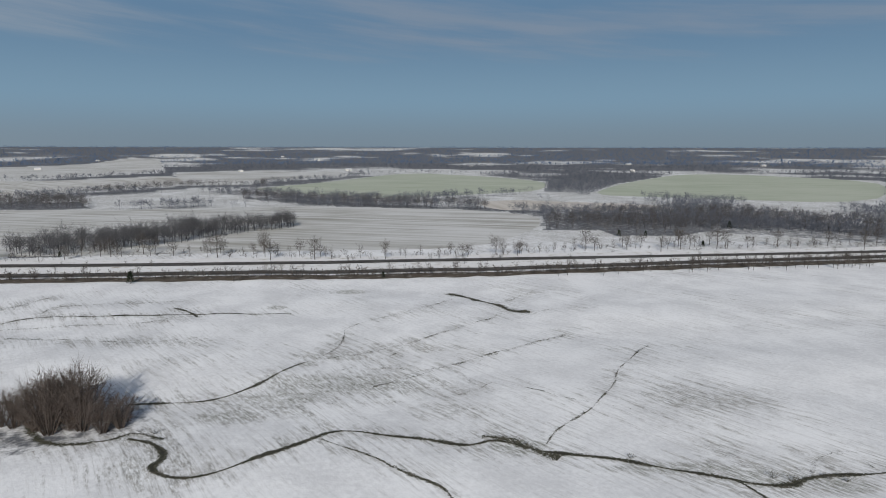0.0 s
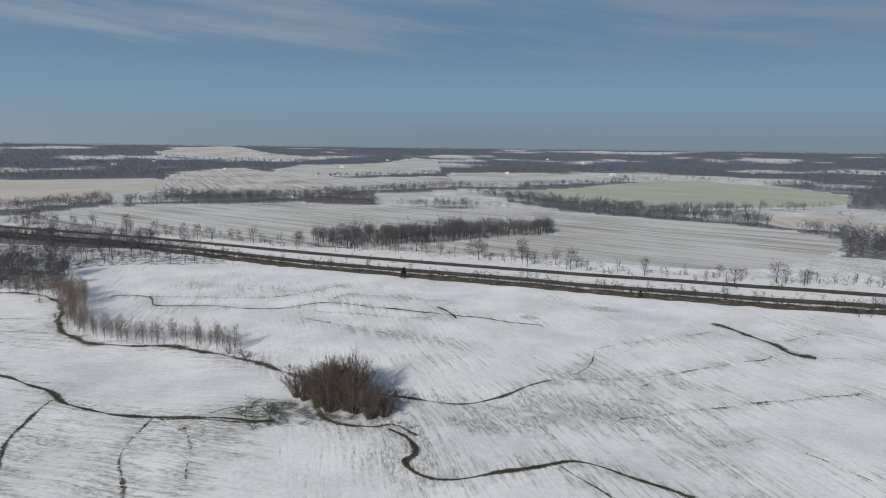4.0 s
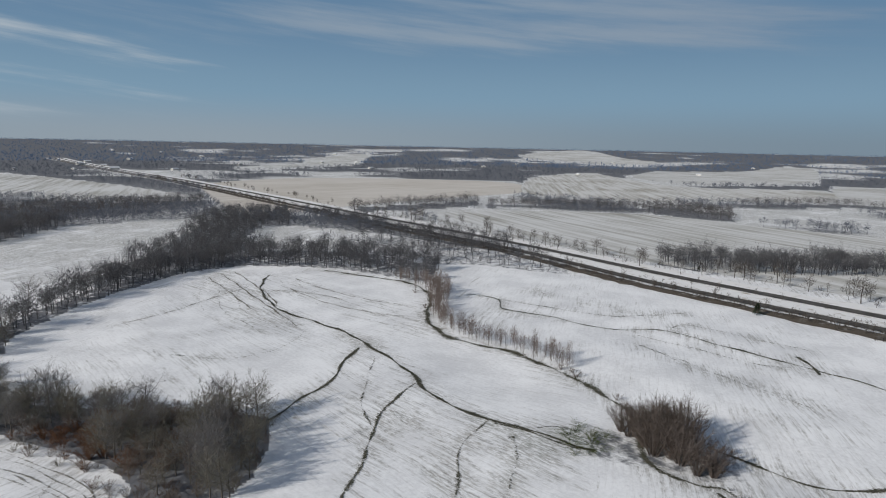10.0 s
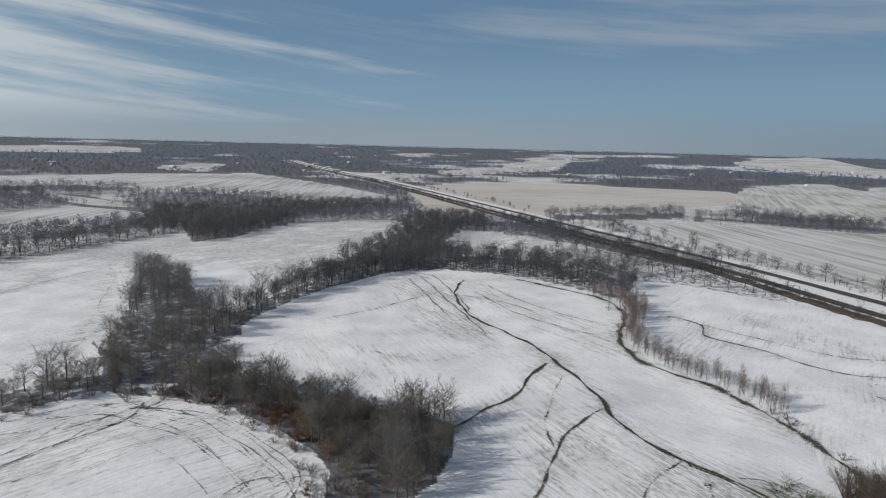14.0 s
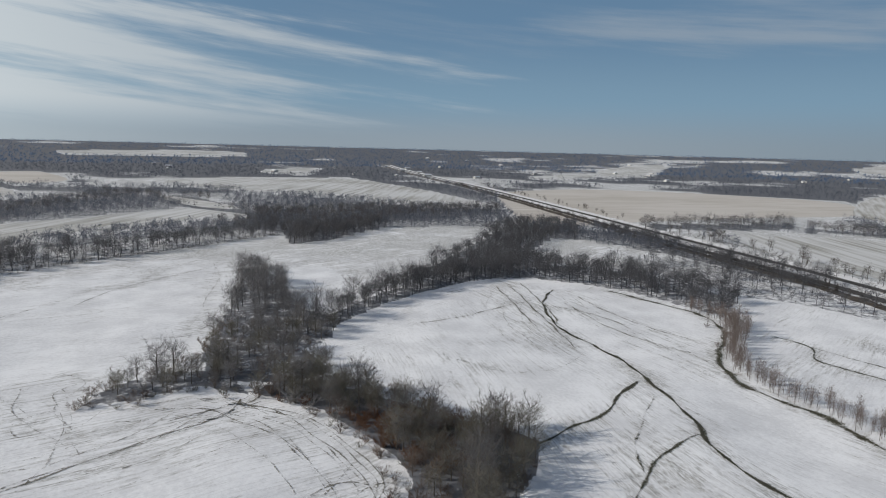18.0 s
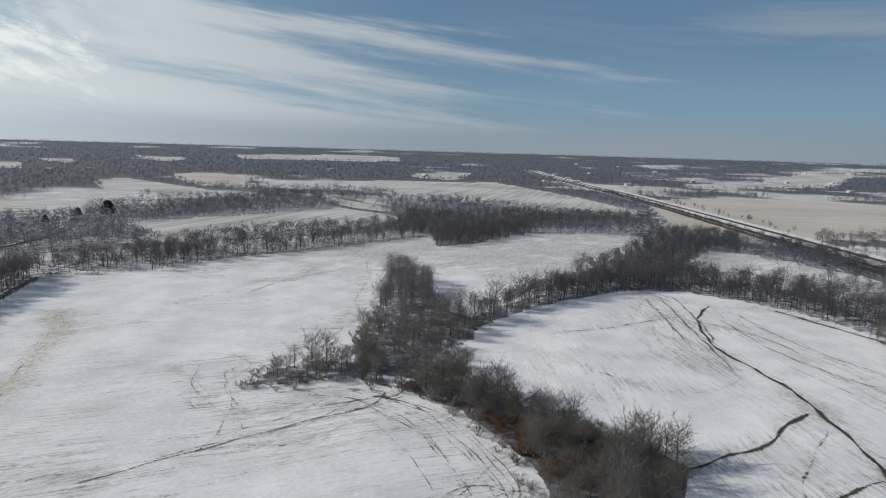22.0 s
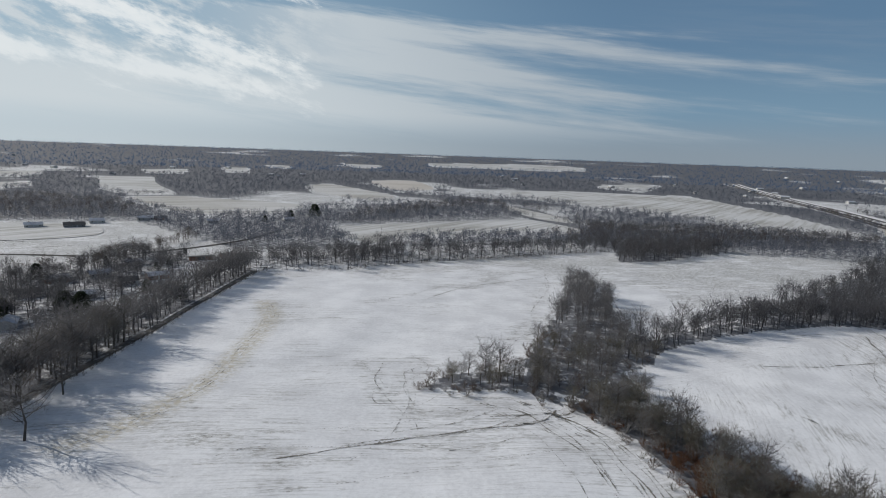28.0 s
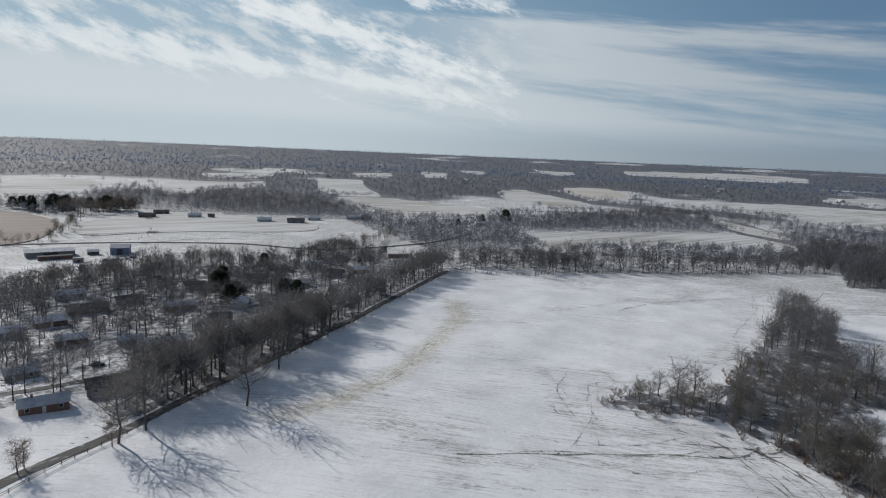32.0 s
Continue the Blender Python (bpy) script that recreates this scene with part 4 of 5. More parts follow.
HIGHWAY_BANK = [(x + 1.0, y - 12.5) for x, y in HIGHWAY_S]
ribbon("verge", HIGHWAY_BANK, 5.2, verge_mat, 0.22, "brown brushy verge below the highway", "verge", wobble=0.9)
ribbon("verge", [((a + c) / 2, (b + d) / 2) for (a, b), (c, d) in zip(HIGHWAY_S, HIGHWAY_N)], 7.5, snow_verge, 0.24, "snow-covered highway median with thin winter grass", "verge", wobble=0.5)
ribbon("verge", [(x - 1, y + 11) for x, y in HIGHWAY_N], 6.5, snow_verge, 0.20, "wide snow-covered verge beside the highway", "verge", wobble=0.9)
ribbon("road", HIGHWAY_S, 4.3, asphalt, 0.40, "dark asphalt carriageway of a divided highway", "road")
ribbon("road", HIGHWAY_N, 4.0, asphalt, 0.42, "dark asphalt carriageway of a divided highway", "road")
ribbon("road", [(-50, -222), (-60, -220), (-85, -216), (-119, -214), (-160, -236), (-214, -262)], 1.6, lane_mat, 0.14, "narrow lane between the houses", "road", 3.0)
ribbon("road", [(-120, -548), (-212, -507), (-286, -450), (-327, -385), (-428, -361), (-520, -380)], 2.6, asphalt, 0.25, "country road past the farms", "road", 5.0)
ribbon("road", WEST_ROAD, 1.9, lane_mat, 0.14, "narrow lane with snow between dark wheel tracks", "road", 3.0)


# ---- trees ----
def tube(V, Fc, pts, radii, sides):
    base = len(V)
    pts = [np.asarray(p, float) for p in pts]
    for i, (p, r) in enumerate(zip(pts, radii)):
        d = pts[min(i + 1, len(pts) - 1)] - pts[max(i - 1, 0)]
        d = d / (np.linalg.norm(d) + 1e-9)
        u = np.cross(d, (0.3, 0.9, 0.2))
        u /= np.linalg.norm(u) + 1e-9
        v = np.cross(d, u)
        for s in range(sides):
            a = 6.2832 * s / sides
            V.append(p + r * (math.cos(a) * u + math.sin(a) * v))
    for i in range(len(pts) - 1):
        for s in range(sides):
            a, c = base + i * sides + s, base + i * sides + (s + 1) % sides
            Fc += [(a, c, c + sides), (a, c + sides, a + sides)]


def slivers(at, way, width, r):
    """Thin triangles, one a twig."""
    side = np.cross(way, r.normal(size=way.shape))
    side *= (width / (np.linalg.norm(side, axis=1) + 1e-9))[:, None]
    v = np.stack([at - side, at + side, at + way], 1).reshape(-1, 3)
    return v, np.arange(len(v)).reshape(-1, 3)


def bare_tree(seed, h, spread, limbs, twigs, low=0.28, droop=0.0, width=0.04, twig=0.115, subs=5, sides=(6, 4, 3), girth=1.0):
    """A leafless tree as two sets of triangles: trunk with limbs, and a crown of branches and twigs."""
    r = np.random.default_rng(seed)
    V, Fc = [], []
    lean = r.normal(0, 0.025 * h, 2)
    top = np.array([lean[0], lean[1], h * 0.84])
    stem = [np.array([0, 0, -0.5]), top * 0.3 + [*r.normal(0, 0.010 * h, 2), 0], top * 0.62 + [*r.normal(0, 0.02 * h, 2), 0], top]
    tube(V, Fc, stem, [girth * k * h for k in (0.018, 0.0135, 0.008, 0.002)], sides[0])
    C, Cf, ends = [], [], []
    for i in range(limbs):
        f = low + (0.95 - low) * (i + r.uniform(0, 0.8)) / limbs
        start = top * f
        az = i * 2.4 + r.uniform(-0.6, 0.6)
        reach = spread * (0.45 + 0.75 * math.sin(math.pi * min(1, (f - low) / (1 - low) * 0.75 + 0.2))) * r.uniform(0.7, 1.1)
        lift = reach * r.uniform(0.4, 1.0) * (1.0 - droop) + 0.05 * h * (1.2 - f)
        out = np.array([math.cos(az), math.sin(az), 0])
        mid = start + out * reach * 0.5 + [*r.normal(0, 0.05 * reach, 2), lift * 0.36]
        end = start + out * reach + [*r.normal(0, 0.08 * reach, 2), lift]
        tube(*((V, Fc) if girth > 0.5 else (C, Cf)), [start, mid, end], [girth * k * h for k in (0.006, 0.004, 0.0015)], sides[1])
        for k in range(subs):
            t = r.uniform(0.25, 1.0)
            s = mid + (end - mid) * (2 * t - 1) if t > 0.5 else start + (mid - start) * 2 * t
            e = s + (out * r.uniform(0, 0.5) + r.normal(0, 0.5, 3) + [0, 0, 0.45 - droop]) * spread * 0.38
            tube(C, Cf, [s, e], [0.0024 * h, 0.0008 * h], sides[2])
            ends.append((s, e))
        ends.append((mid, end))
    ends.append((top * 0.7, top))
    S, E = np.array([e[0] for e in ends]), np.array([e[1] for e in ends])
    pick = r.integers(0, len(ends), twigs)
    t = r.uniform(0.1, 1.05, (twigs, 1))
    at = S[pick] * (1 - t) + E[pick] * t
    # the other twigs fill the dome of the crown, thicker towards its outside
    fills = r.uniform(0, 1, twigs) < 0.6
    ball = r.normal(size=(twigs, 3))
    ball *= (r.uniform(0.25, 1.0, twigs) ** 0.45 / np.linalg.norm(ball, axis=1))[:, None]
    lump = 1 + 0.16 * np.sin(3 * np.arctan2(ball[:, 1], ball[:, 0]) + seed) + 0.1 * np.sin(7 * ball[:, 2] + seed)
    middle, tall = h * (low + 1.0) / 2, h * (1.0 - low) / 2
    dome = ball * lump[:, None] * [spread * 0.95, spread * 0.95, tall * 0.92] + [top[0] * 0.6, top[1] * 0.6, middle]
    at = np.where(fills[:, None], dome, at)
    heart = np.array([top[0] * 0.5, top[1] * 0.5, h * 0.4])
    way = (at - heart) / (np.linalg.norm(at - heart, axis=1)[:, None] + 1e-9) * 0.75 + r.normal(0, 0.62, (twigs, 3)) + [0, 0, 0.18 - droop]
    way *= (h * twig * r.uniform(0.5, 1.25, twigs) / np.linalg.norm(way, axis=1))[:, None]
    at = at - way * np.where(fills, 0.75, 0.0)[:, None]
    tv, tf = slivers(at, way, width * r.uniform(0.6, 1.3, twigs), r)
    crown = (np.r_[np.array(C).reshape(-1, 3), tv], np.r_[np.array(Cf, int).reshape(-1, 3), tf + len(C)])
    return (np.array(V), np.array(Fc)), crown


def sprays(r, n, each):
    """Fine twigs that fill n rounded crowns of unit height and half width: where, and which way."""
    ball = r.normal(size=(n, each, 3))
    ball /= np.linalg.norm(ball, axis=2)[..., None]
    a = np.arctan2(ball[..., 1], ball[..., 0])
    lobe = 1 + 0.14 * np.sin(3 * a + r.uniform(0, 6.28, (n, 1))) + 0.12 * np.sin(6 * ball[..., 2] + r.uniform(0, 6.28, (n, 1)))
    depth = r.uniform(0.12, 1.0, (n, each)) ** 0.45 * lobe
    at = ball * depth[..., None]
    at[..., 2] = np.clip(0.5 + 0.5 * at[..., 2], -0.02, 1.1)
    way = ball * 0.75 + [0, 0, 0.42] + r.normal(0, 0.30, (n, each, 3))
    return at, way / np.linalg.norm(way, axis=2)[..., None]


def dense(shape, h, spread, seed, low=0.24, each=150, size=0.16, wide=0.0060):
    """A tree with many fine outer twigs to its rounded crown: trunk, crown."""
    r = np.random.default_rng(seed + 900)
    at, way = sprays(r, 1, each)
    way = way[0] * (h * size * r.uniform(0.6, 1.25, each))[:, None]
    at = at[0] * [spread * 0.95, spread * 0.95, h * (1.0 - low)] + [0, 0, h * low] - way * 0.8
    v, f = slivers(at, way, wide * h * r.uniform(0.6, 1.3, each), r)
    if not shape:
        return [(v, f)]
    cv, cf = shape[-1]
    return [*shape[:-1], (np.r_[cv, v], np.r_[cf, f + len(cv)])]


def thicket(seed, h, spread, stems, twigs, width=0.035, stem=0.010):
    """A brushy clump: many stems that fan out from the ground, and twigs."""
    r = np.random.default_rng(seed)
    V, Fc, ends = [], [], []
    for i in range(stems):
        a, d = r.uniform(0, 6.28), math.sqrt(r.uniform(0, 1))
        base = np.array([0.16 * spread * d * math.cos(a), 0.16 * spread * d * math.sin(a), -0.3])
        top = np.array([spread * d * math.cos(a), spread * d * math.sin(a), h * r.uniform(0.75, 1.0) * (1 - 0.35 * d)]) + [*r.normal(0, 0.1 * spread, 2), 0]
        mid = base * 0.5 + top * 0.5 + [0, 0, 0.08 * h]
        tube(V, Fc, [base, mid, top], [stem * h, 0.7 * stem * h, 0.2 * stem * h], 3)
        ends += [(base, mid), (mid, top), (mid, top)]
    S, E = np.array([e[0] for e in ends]), np.array([e[1] for e in ends])
    pick, t = r.integers(0, len(ends), twigs), r.uniform(0.2, 1.05, (twigs, 1))
    at = S[pick] * (1 - t) + E[pick] * t
    way = r.normal(0, 0.6, (twigs, 3)) + [0, 0, 0.6] + at * [0.6 / spread, 0.6 / spread, 0]
    way *= (h * 0.2 * r.uniform(0.5, 1.25, twigs) / np.linalg.norm(way, axis=1))[:, None]
    tv, tf = slivers(at, way, width * r.uniform(0.6, 1.3, twigs), r)
    return [(np.r_[np.array(V), tv], np.r_[np.array(Fc), tf + len(V)])]


def evergreen(seed, h, spread, tufts):
    """A dark conifer: a trunk, and tufts of needles in a ragged cone."""
    r = np.random.default_rng(seed)
    V, Fc = [], []
    tube(V, Fc, [(0, 0, -0.3), (0, 0, h * 0.5), (0, 0, h * 0.97)], [0.02 * h, 0.013 * h, 0.003 * h], 6)
    f = r.uniform(0.06, 1.0, tufts) ** 0.8
    a = r.uniform(0, 6.28, tufts)
    lobes = 1 + 0.25 * np.sin(a * 3 + seed) * np.sin(f * 19)
    rad = spread * (1.02 - f) ** (0.7 if h < 10 else 0.45) * r.uniform(0.3, 1.1, tufts) * lobes
    at = np.stack([rad * np.cos(a), rad * np.sin(a), f * h], 1)
    way = np.stack([np.cos(a), np.sin(a), r.uniform(-0.35, 0.5, tufts)], 1) + r.normal(0, 0.35, (tufts, 3))
    way *= (h * 0.1 * r.uniform(0.6, 1.2, tufts))[:, None]
    tv, tf = slivers(at, way, np.full(tufts, 0.026 * h), r)
    return (np.array(V), np.array(Fc)), (tv, tf)


# kind: object name, category, part names, crown material, shapes, label
PROTO = {
    "oak": ("bare_tree", "tree", ("trunk", "crown"), twig_grey, [dense(bare_tree(11 + i, 17, 6.9, 18, 800, 0.27, width=0.034, girth=1.15), 17, 6.9, i, 0.30, 420, 0.12, 0.0026) for i in range(4)], "tall leafless broad-crowned tree with grey bark"),
    "ash": ("bare_tree", "tree", ("trunk", "crown"), twig_grey, [dense(bare_tree(31 + i, 14.5, 5.0, 15, 650, 0.22, width=0.032, girth=1.15), 14.5, 5.0, i, 0.27, 380, 0.12, 0.0028) for i in range(4)], "leafless slender tree with grey twigs"),
    "elm": ("bare_tree", "tree", ("trunk", "crown"), twig_moss, [dense(bare_tree(51 + i, 13, 5.0, 15, 750, 0.12, width=0.034, girth=1.15), 13, 5.0, i, 0.16, 420, 0.13, 0.0032) for i in range(3)], "leafless bushy tree with olive-grey twigs"),
    "young": ("bare_tree", "tree", ("trunk", "crown"), twig_brown, [bare_tree(71 + i, 8.5, 2.5, 9, 900, 0.12, width=0.024, twig=0.16) for i in range(3)], "young leafless tree with brownish twigs"),
    "sapling": ("sapling", "tree", ("trunk", "crown"), twig_pale, [dense(bare_tree(91 + i, 8.5, 1.0, 7, 150, 0.10, -0.6, 0.0125, 0.15, girth=0.45), 8.5, 1.7, i, 0.12, 110, 0.20, 0.0022) for i in range(4)], "thin upright leafless sapling with reddish-brown twigs"),
    "brush": ("brush", "brush", ("brush",), twig_brown, [thicket(111 + i, 4.0, 2.9, 22, 900, 0.020, 0.006) for i in range(4)], "tangled brown leafless brush"),
    "russet": ("brush", "brush", ("brush",), twig_russet, [thicket(181 + i, 4.2, 3.1, 22, 1100, 0.026, 0.006) for i in range(3)], "dense russet-brown brush in the hollow"),
    "frost": ("brush", "brush", ("brush",), twig_frost, [thicket(191 + i, 3.6, 3.0, 20, 1000, 0.024, 0.006) for i in range(3)], "pale brush dusted with snow"),
    "briar": ("brush", "brush", ("brush",), twig_moss, [thicket(121 + i, 2.8, 2.5, 14, 700, 0.022) for i in range(3)], "low grey-green leafless brush"),
    "whips": ("brush", "brush", ("brush",), twig_dark, [dense(thicket(161 + i, 8.0, 3.6, 46, 750, 0.026, 0.0075), 8.0, 3.4, i, 0.1, 110, 0.2, 0.0034) for i in range(3)], "tall pale brush with many fanning stems"),
    "grass": ("grass_clump", "grass", ("grass_clump",), blade_green, [thicket(171 + i, 1.8, 3.0, 20, 900, 0.02) for i in range(2)], "green winter grass beside the brush"),
    "cedar": ("evergreen_tree", "tree", ("trunk", "needles"), needle, [evergreen(131 + i, 7.0, 2.0, 620) for i in range(2)], "dark green conical cedar"),
    "pine": ("evergreen_tree", "tree", ("trunk", "needles"), needle, [evergreen(141 + i, 14.0, 6.4, 1300) for i in range(2)], "tall dark green pine"),
}
MESHES, ROOTS = {}, {}


def plant(kind, x, y, scale, group, r, wide=1.0):
    """Sets a tree or bush of that kind on the ground, with its parts."""
    name, category, parts, mat, shapes, label = PROTO[kind]
    i = int(r.integers(len(shapes)))
    m = Matrix.Translation((x, y, float(rise(x, y)))) @ Matrix.Rotation(r.uniform(0, 6.28), 4, "Z") @ Matrix.Diagonal((scale * wide * r.uniform(0.9, 1.1), scale * wide * r.uniform(0.9, 1.1), scale, 1))
    if (kind, i) not in MESHES:
        made = [mesh_of(n, v, f, bark if n == "trunk" else mat) for n, (v, f) in zip(parts, shapes[i])]
        MESHES[kind, i] = made
    if len(parts) == 1:
        root = tagged(new(name, MESHES[kind, i][0]), label, category, group)
        root.matrix_basis = m
        return root
    root = tagged(new(name), label, category, group)
    root.matrix_basis = m
    for n, me in zip(parts, MESHES[kind, i]):
        new(n, me).parent = root
    return root


LITE = {
    "oak": [dense(bare_tree(211 + i, 16, 6.6, 7, 50, 0.26, -0.3, width=0.04, twig=0.12, subs=3, sides=(4, 3, 3)), 16, 6.6, i, 0.28, 340, 0.13, 0.0052) for i in range(6)],
    "ash": [dense(bare_tree(221 + i, 14, 4.8, 5, 45, 0.26, -0.3, width=0.04, twig=0.12, subs=3, sides=(4, 3, 3)), 14, 4.8, i, 0.26, 290, 0.13, 0.0054) for i in range(6)],
    "elm": [dense(bare_tree(231 + i, 13, 5.0, 5, 45, 0.16, -0.3, width=0.04, twig=0.12, subs=3, sides=(4, 3, 3)), 13, 5.0, i, 0.14, 310, 0.14, 0.0058) for i in range(5)],
    "young": [dense(bare_tree(241 + i, 8.5, 2.6, 3, 60, 0.10, width=0.035, twig=0.16, subs=2, sides=(3, 3, 3)), 8.5, 2.4, i, 0.16, 90, 0.18, 0.0055) for i in range(4)],
    "brush": [thicket(251 + i, 4.0, 2.9, 5, 115, 0.055) for i in range(4)],
}


def joined(name, spots, label, material=None):
    """Many trees as one mesh; spots: kind, x, y, scale."""
    r = np.random.default_rng(len(spots) + len(name))
    V, F, count = [], [], 0
    for kind, x, y, s in spots:
        shapes = LITE[kind]
        a = r.uniform(0, 6.283)
        m = np.array([[math.cos(a), -math.sin(a), 0], [math.sin(a), math.cos(a), 0], [0, 0, 1]]) * s * r.uniform(0.9, 1.1, 3)[:, None]
        off = (x, y, float(rise(x, y)))
        for v, f in shapes[int(r.integers(len(shapes)))]:
            V.append(v @ m.T + off)
            F.append(f + count)
            count += len(v)
    return tagged(new(name, mesh_of(name, np.concatenate(V), np.concatenate(F), material or far_wood)), label, "woods", kind="stuff")


def wood_mass(name, spots, twigs, wide, label, material, tall=0.22):
    """Small far trees as one mesh: each a stem and a rounded crown of thin twigs."""
    r = np.random.default_rng(len(spots))
    s = np.array(spots, float)
    n = len(s)
    base = np.c_[s[:, :2], rise(s[:, 0], s[:, 1])]
    h = s[:, 2]
    at, way = sprays(r, n, twigs)
    way = way * (h[:, None] * tall * r.uniform(0.6, 1.25, (n, twigs)))[..., None]
    broad = 0.40 * h * r.uniform(0.75, 1.2, n)
    at = at * np.stack([broad, broad, 0.78 * h], 1)[:, None] + base[:, None] - way * 0.7 + np.stack([0 * h, 0 * h, 0.24 * h], 1)[:, None]
    v, f = slivers(at.reshape(-1, 3), way.reshape(-1, 3), wide * np.repeat(h, twigs) * r.uniform(0.6, 1.3, n * twigs), r)
    up = np.c_[r.normal(0, 0.04, (n, 2)), np.full(n, 0.75)] * h[:, None]
    tv, tf = slivers(base, up, 0.016 * h, r)
    return tagged(new(name, mesh_of(name, np.r_[v, tv], np.r_[f, tf + len(v)], material)), label, "woods", kind="stuff")


def fill(poly, spacing, r):
    p = np.array(poly, float)
    lo, hi = p.min(0), p.max(0)
    gx, gy = np.meshgrid(np.arange(lo[0], hi[0], spacing), np.arange(lo[1], hi[1], spacing))
    gx = gx.ravel() + r.uniform(-0.48, 0.48, gx.size) * spacing
    gy = gy.ravel() + r.uniform(-0.48, 0.48, gy.size) * spacing
    k = inside(gx, gy, poly)
    return np.stack([gx[k], gy[k]], 1)


# houses: place, length, width, turn, wall, roof
HOUSES = [
        (-66, -201, 13, 7.5, -15, 1, 2), (-87, -204, 15, 9, -17, 2, 1), (-113, -234, 8, 7, -10, 2, 2), (-122, -232, 8, 7, -10, 2, 2), (-111, -245, 9, 5, -10, 2, 2), (-70, -235, 10, 6.5, -12, 2, 2),
        (-152, -285, 14, 7, -18, 1, 2), (-118, -307, 17, 8, -10, 1, 1), (-151, -224, 11, 10, 38, 0, 0), (-265, -300, 11, 8, -30, 0, 1), (-285, -298, 12, 8, -28, 1, 0), (-271, -331, 12, 8, -25, 0, 2),
        (-248, -337, 12, 8, -30, 1, 0), (-177, -271, 11, 8, 50, 0, 0), (-122, -341, 14, 8, -8, 0, 0), (-98, -294, 12, 8, -10, 1, 0), (-79, -288, 12, 8, -10, 2, 0), (-217, -317, 12, 8, -25, 0, 1),
        (-309, -345, 10, 7, -30, 0, 0), (-180, -322, 11, 7, -20, 0, 1), (-229, -290, 11, 7, -30, 2, 0), (-155, -253, 10, 7, -20, 1, 1), (-95, -262, 11, 7, -12, 1, 0), (-139, -312, 11, 7, -14, 2, 1)]
MIX = {"dense": (["elm", "ash", "brush", "brush", "young", "brush", "oak"], 0.62), "hollow": (["elm", "brush", "brush", "elm", "young", "brush", "ash", "brush", "brush"], 0.84), "tall": (["oak", "ash", "ash", "elm", "young", "brush"], 0.9),
       "mixed": (["ash", "brush", "young", "brush", "oak", "young", "brush"], 0.85), "edge": (["oak", "oak", "ash", "elm", "ash", "young"], 1.14), "town": (["oak", "ash", "ash", "young", "oak", "brush"], 0.84), "far": (["oak", "ash", "elm"], 0.98)}
APART = {"hollow", "spur", "edge", "thicket", "grove"}
things, far_spots = [], []
for name, spacing, kind, poly in WOODS:
    r = np.random.default_rng(len(name) * 7 + int(abs(poly[0][0])))
    kinds, size = MIX["edge" if name == "edge" else kind]
    spots = [(kinds[int(r.integers(len(kinds)))], x, y, size * r.uniform(0.7, 1.15)) for x, y in fill(poly, spacing, r)]
    if name in ("settlement", "gardens"):
        spots = [q for q in spots if min((q[1] - e[0] - 4) ** 2 + (q[2] - e[1] - 6) ** 2 for e in HOUSES) > 110]
    if name in ("edge", "gardens", "settlement"):
        spots = [q for q in spots if not inside(np.array(q[1]), np.array(q[2]), YARD)]
    if name in APART:
        things += [(math.hypot(s[1], s[2]), name, *s) for s in spots]
    elif kind == "far":
        far_spots += spots
    else:
        joined("woodland", spots, f"leafless woods, {name.replace('_', ' ')}, standing in leaf litter and snow")
things.sort()
count = 0
rest = []
r = np.random.default_rng(77)
for _, name, kind, x, y, s in things:
    if kind == "brush" and name in ("hollow", "thicket", "spur"):
        kind = "russet" if math.hypot(x + 168, y - 21) < 22 else "frost" if r.uniform() < 0.45 and name != "hollow" or math.hypot(x + 197, y - 2) < 24 else kind
    if kind in ("russet", "frost"):
        s *= 1.35
    count += kind not in ("brush", "briar", "russet", "frost")
    if count <= 300:
        plant(kind, x, y, s, f"trees of the {name}", r)
    else:
        rest.append(("brush" if kind in ("russet", "frost") else kind, x, y, s))
joined("woodland", rest, "leafless grove of pale grey trees between the fields", grove_wood)
far_spots = [q for q, bad in zip(far_spots, hides_field(*np.array([q[1:3] for q in far_spots]).T, (1.0, 1.03))) if not bad]
wood_mass("woodland", [(x, y, 13.5 * s) for _, x, y, s in far_spots], 64, 0.0125, "leafless woods and hedgerows among snowy fields", pale_wood, 0.17)


def along(line, gap, side, spread, r):
    """Spots beside a line."""
    p = smooth_line(line, gap)
    d = np.gradient(p, axis=0)
    n = np.stack([-d[:, 1], d[:, 0]], 1) / np.hypot(d[:, 0], d[:, 1])[:, None]
    return p + n * (side + r.normal(0, spread, len(p)))[:, None] + r.normal(0, gap * 0.3, p.shape)


# lone trees and clumps that stand apart
for kind, x, y, s in [("oak", -298, -22, 0.85), ("oak", -306, -13, 0.8), ("oak", -321, 4, 0.95), ("ash", -312, -6, 0.75), ("oak", -72, -163, 1.15), ("oak", -81, -166, 1.22), ("oak", -110, -160, 1.2), ("oak", -137, -181, 1.05), ("young", -50, -164, 1.0), ("young", -48, -162, 1.15), ("young", -70, -162, 1.1), ("ash", -102, -180, 0.95), ("ash", -117, -188, 1.0),
                      ("ash", -219, -62, 0.95), ("oak", -224, -58, 0.75)]:
    plant(kind, x, y, s, "lone trees", r)
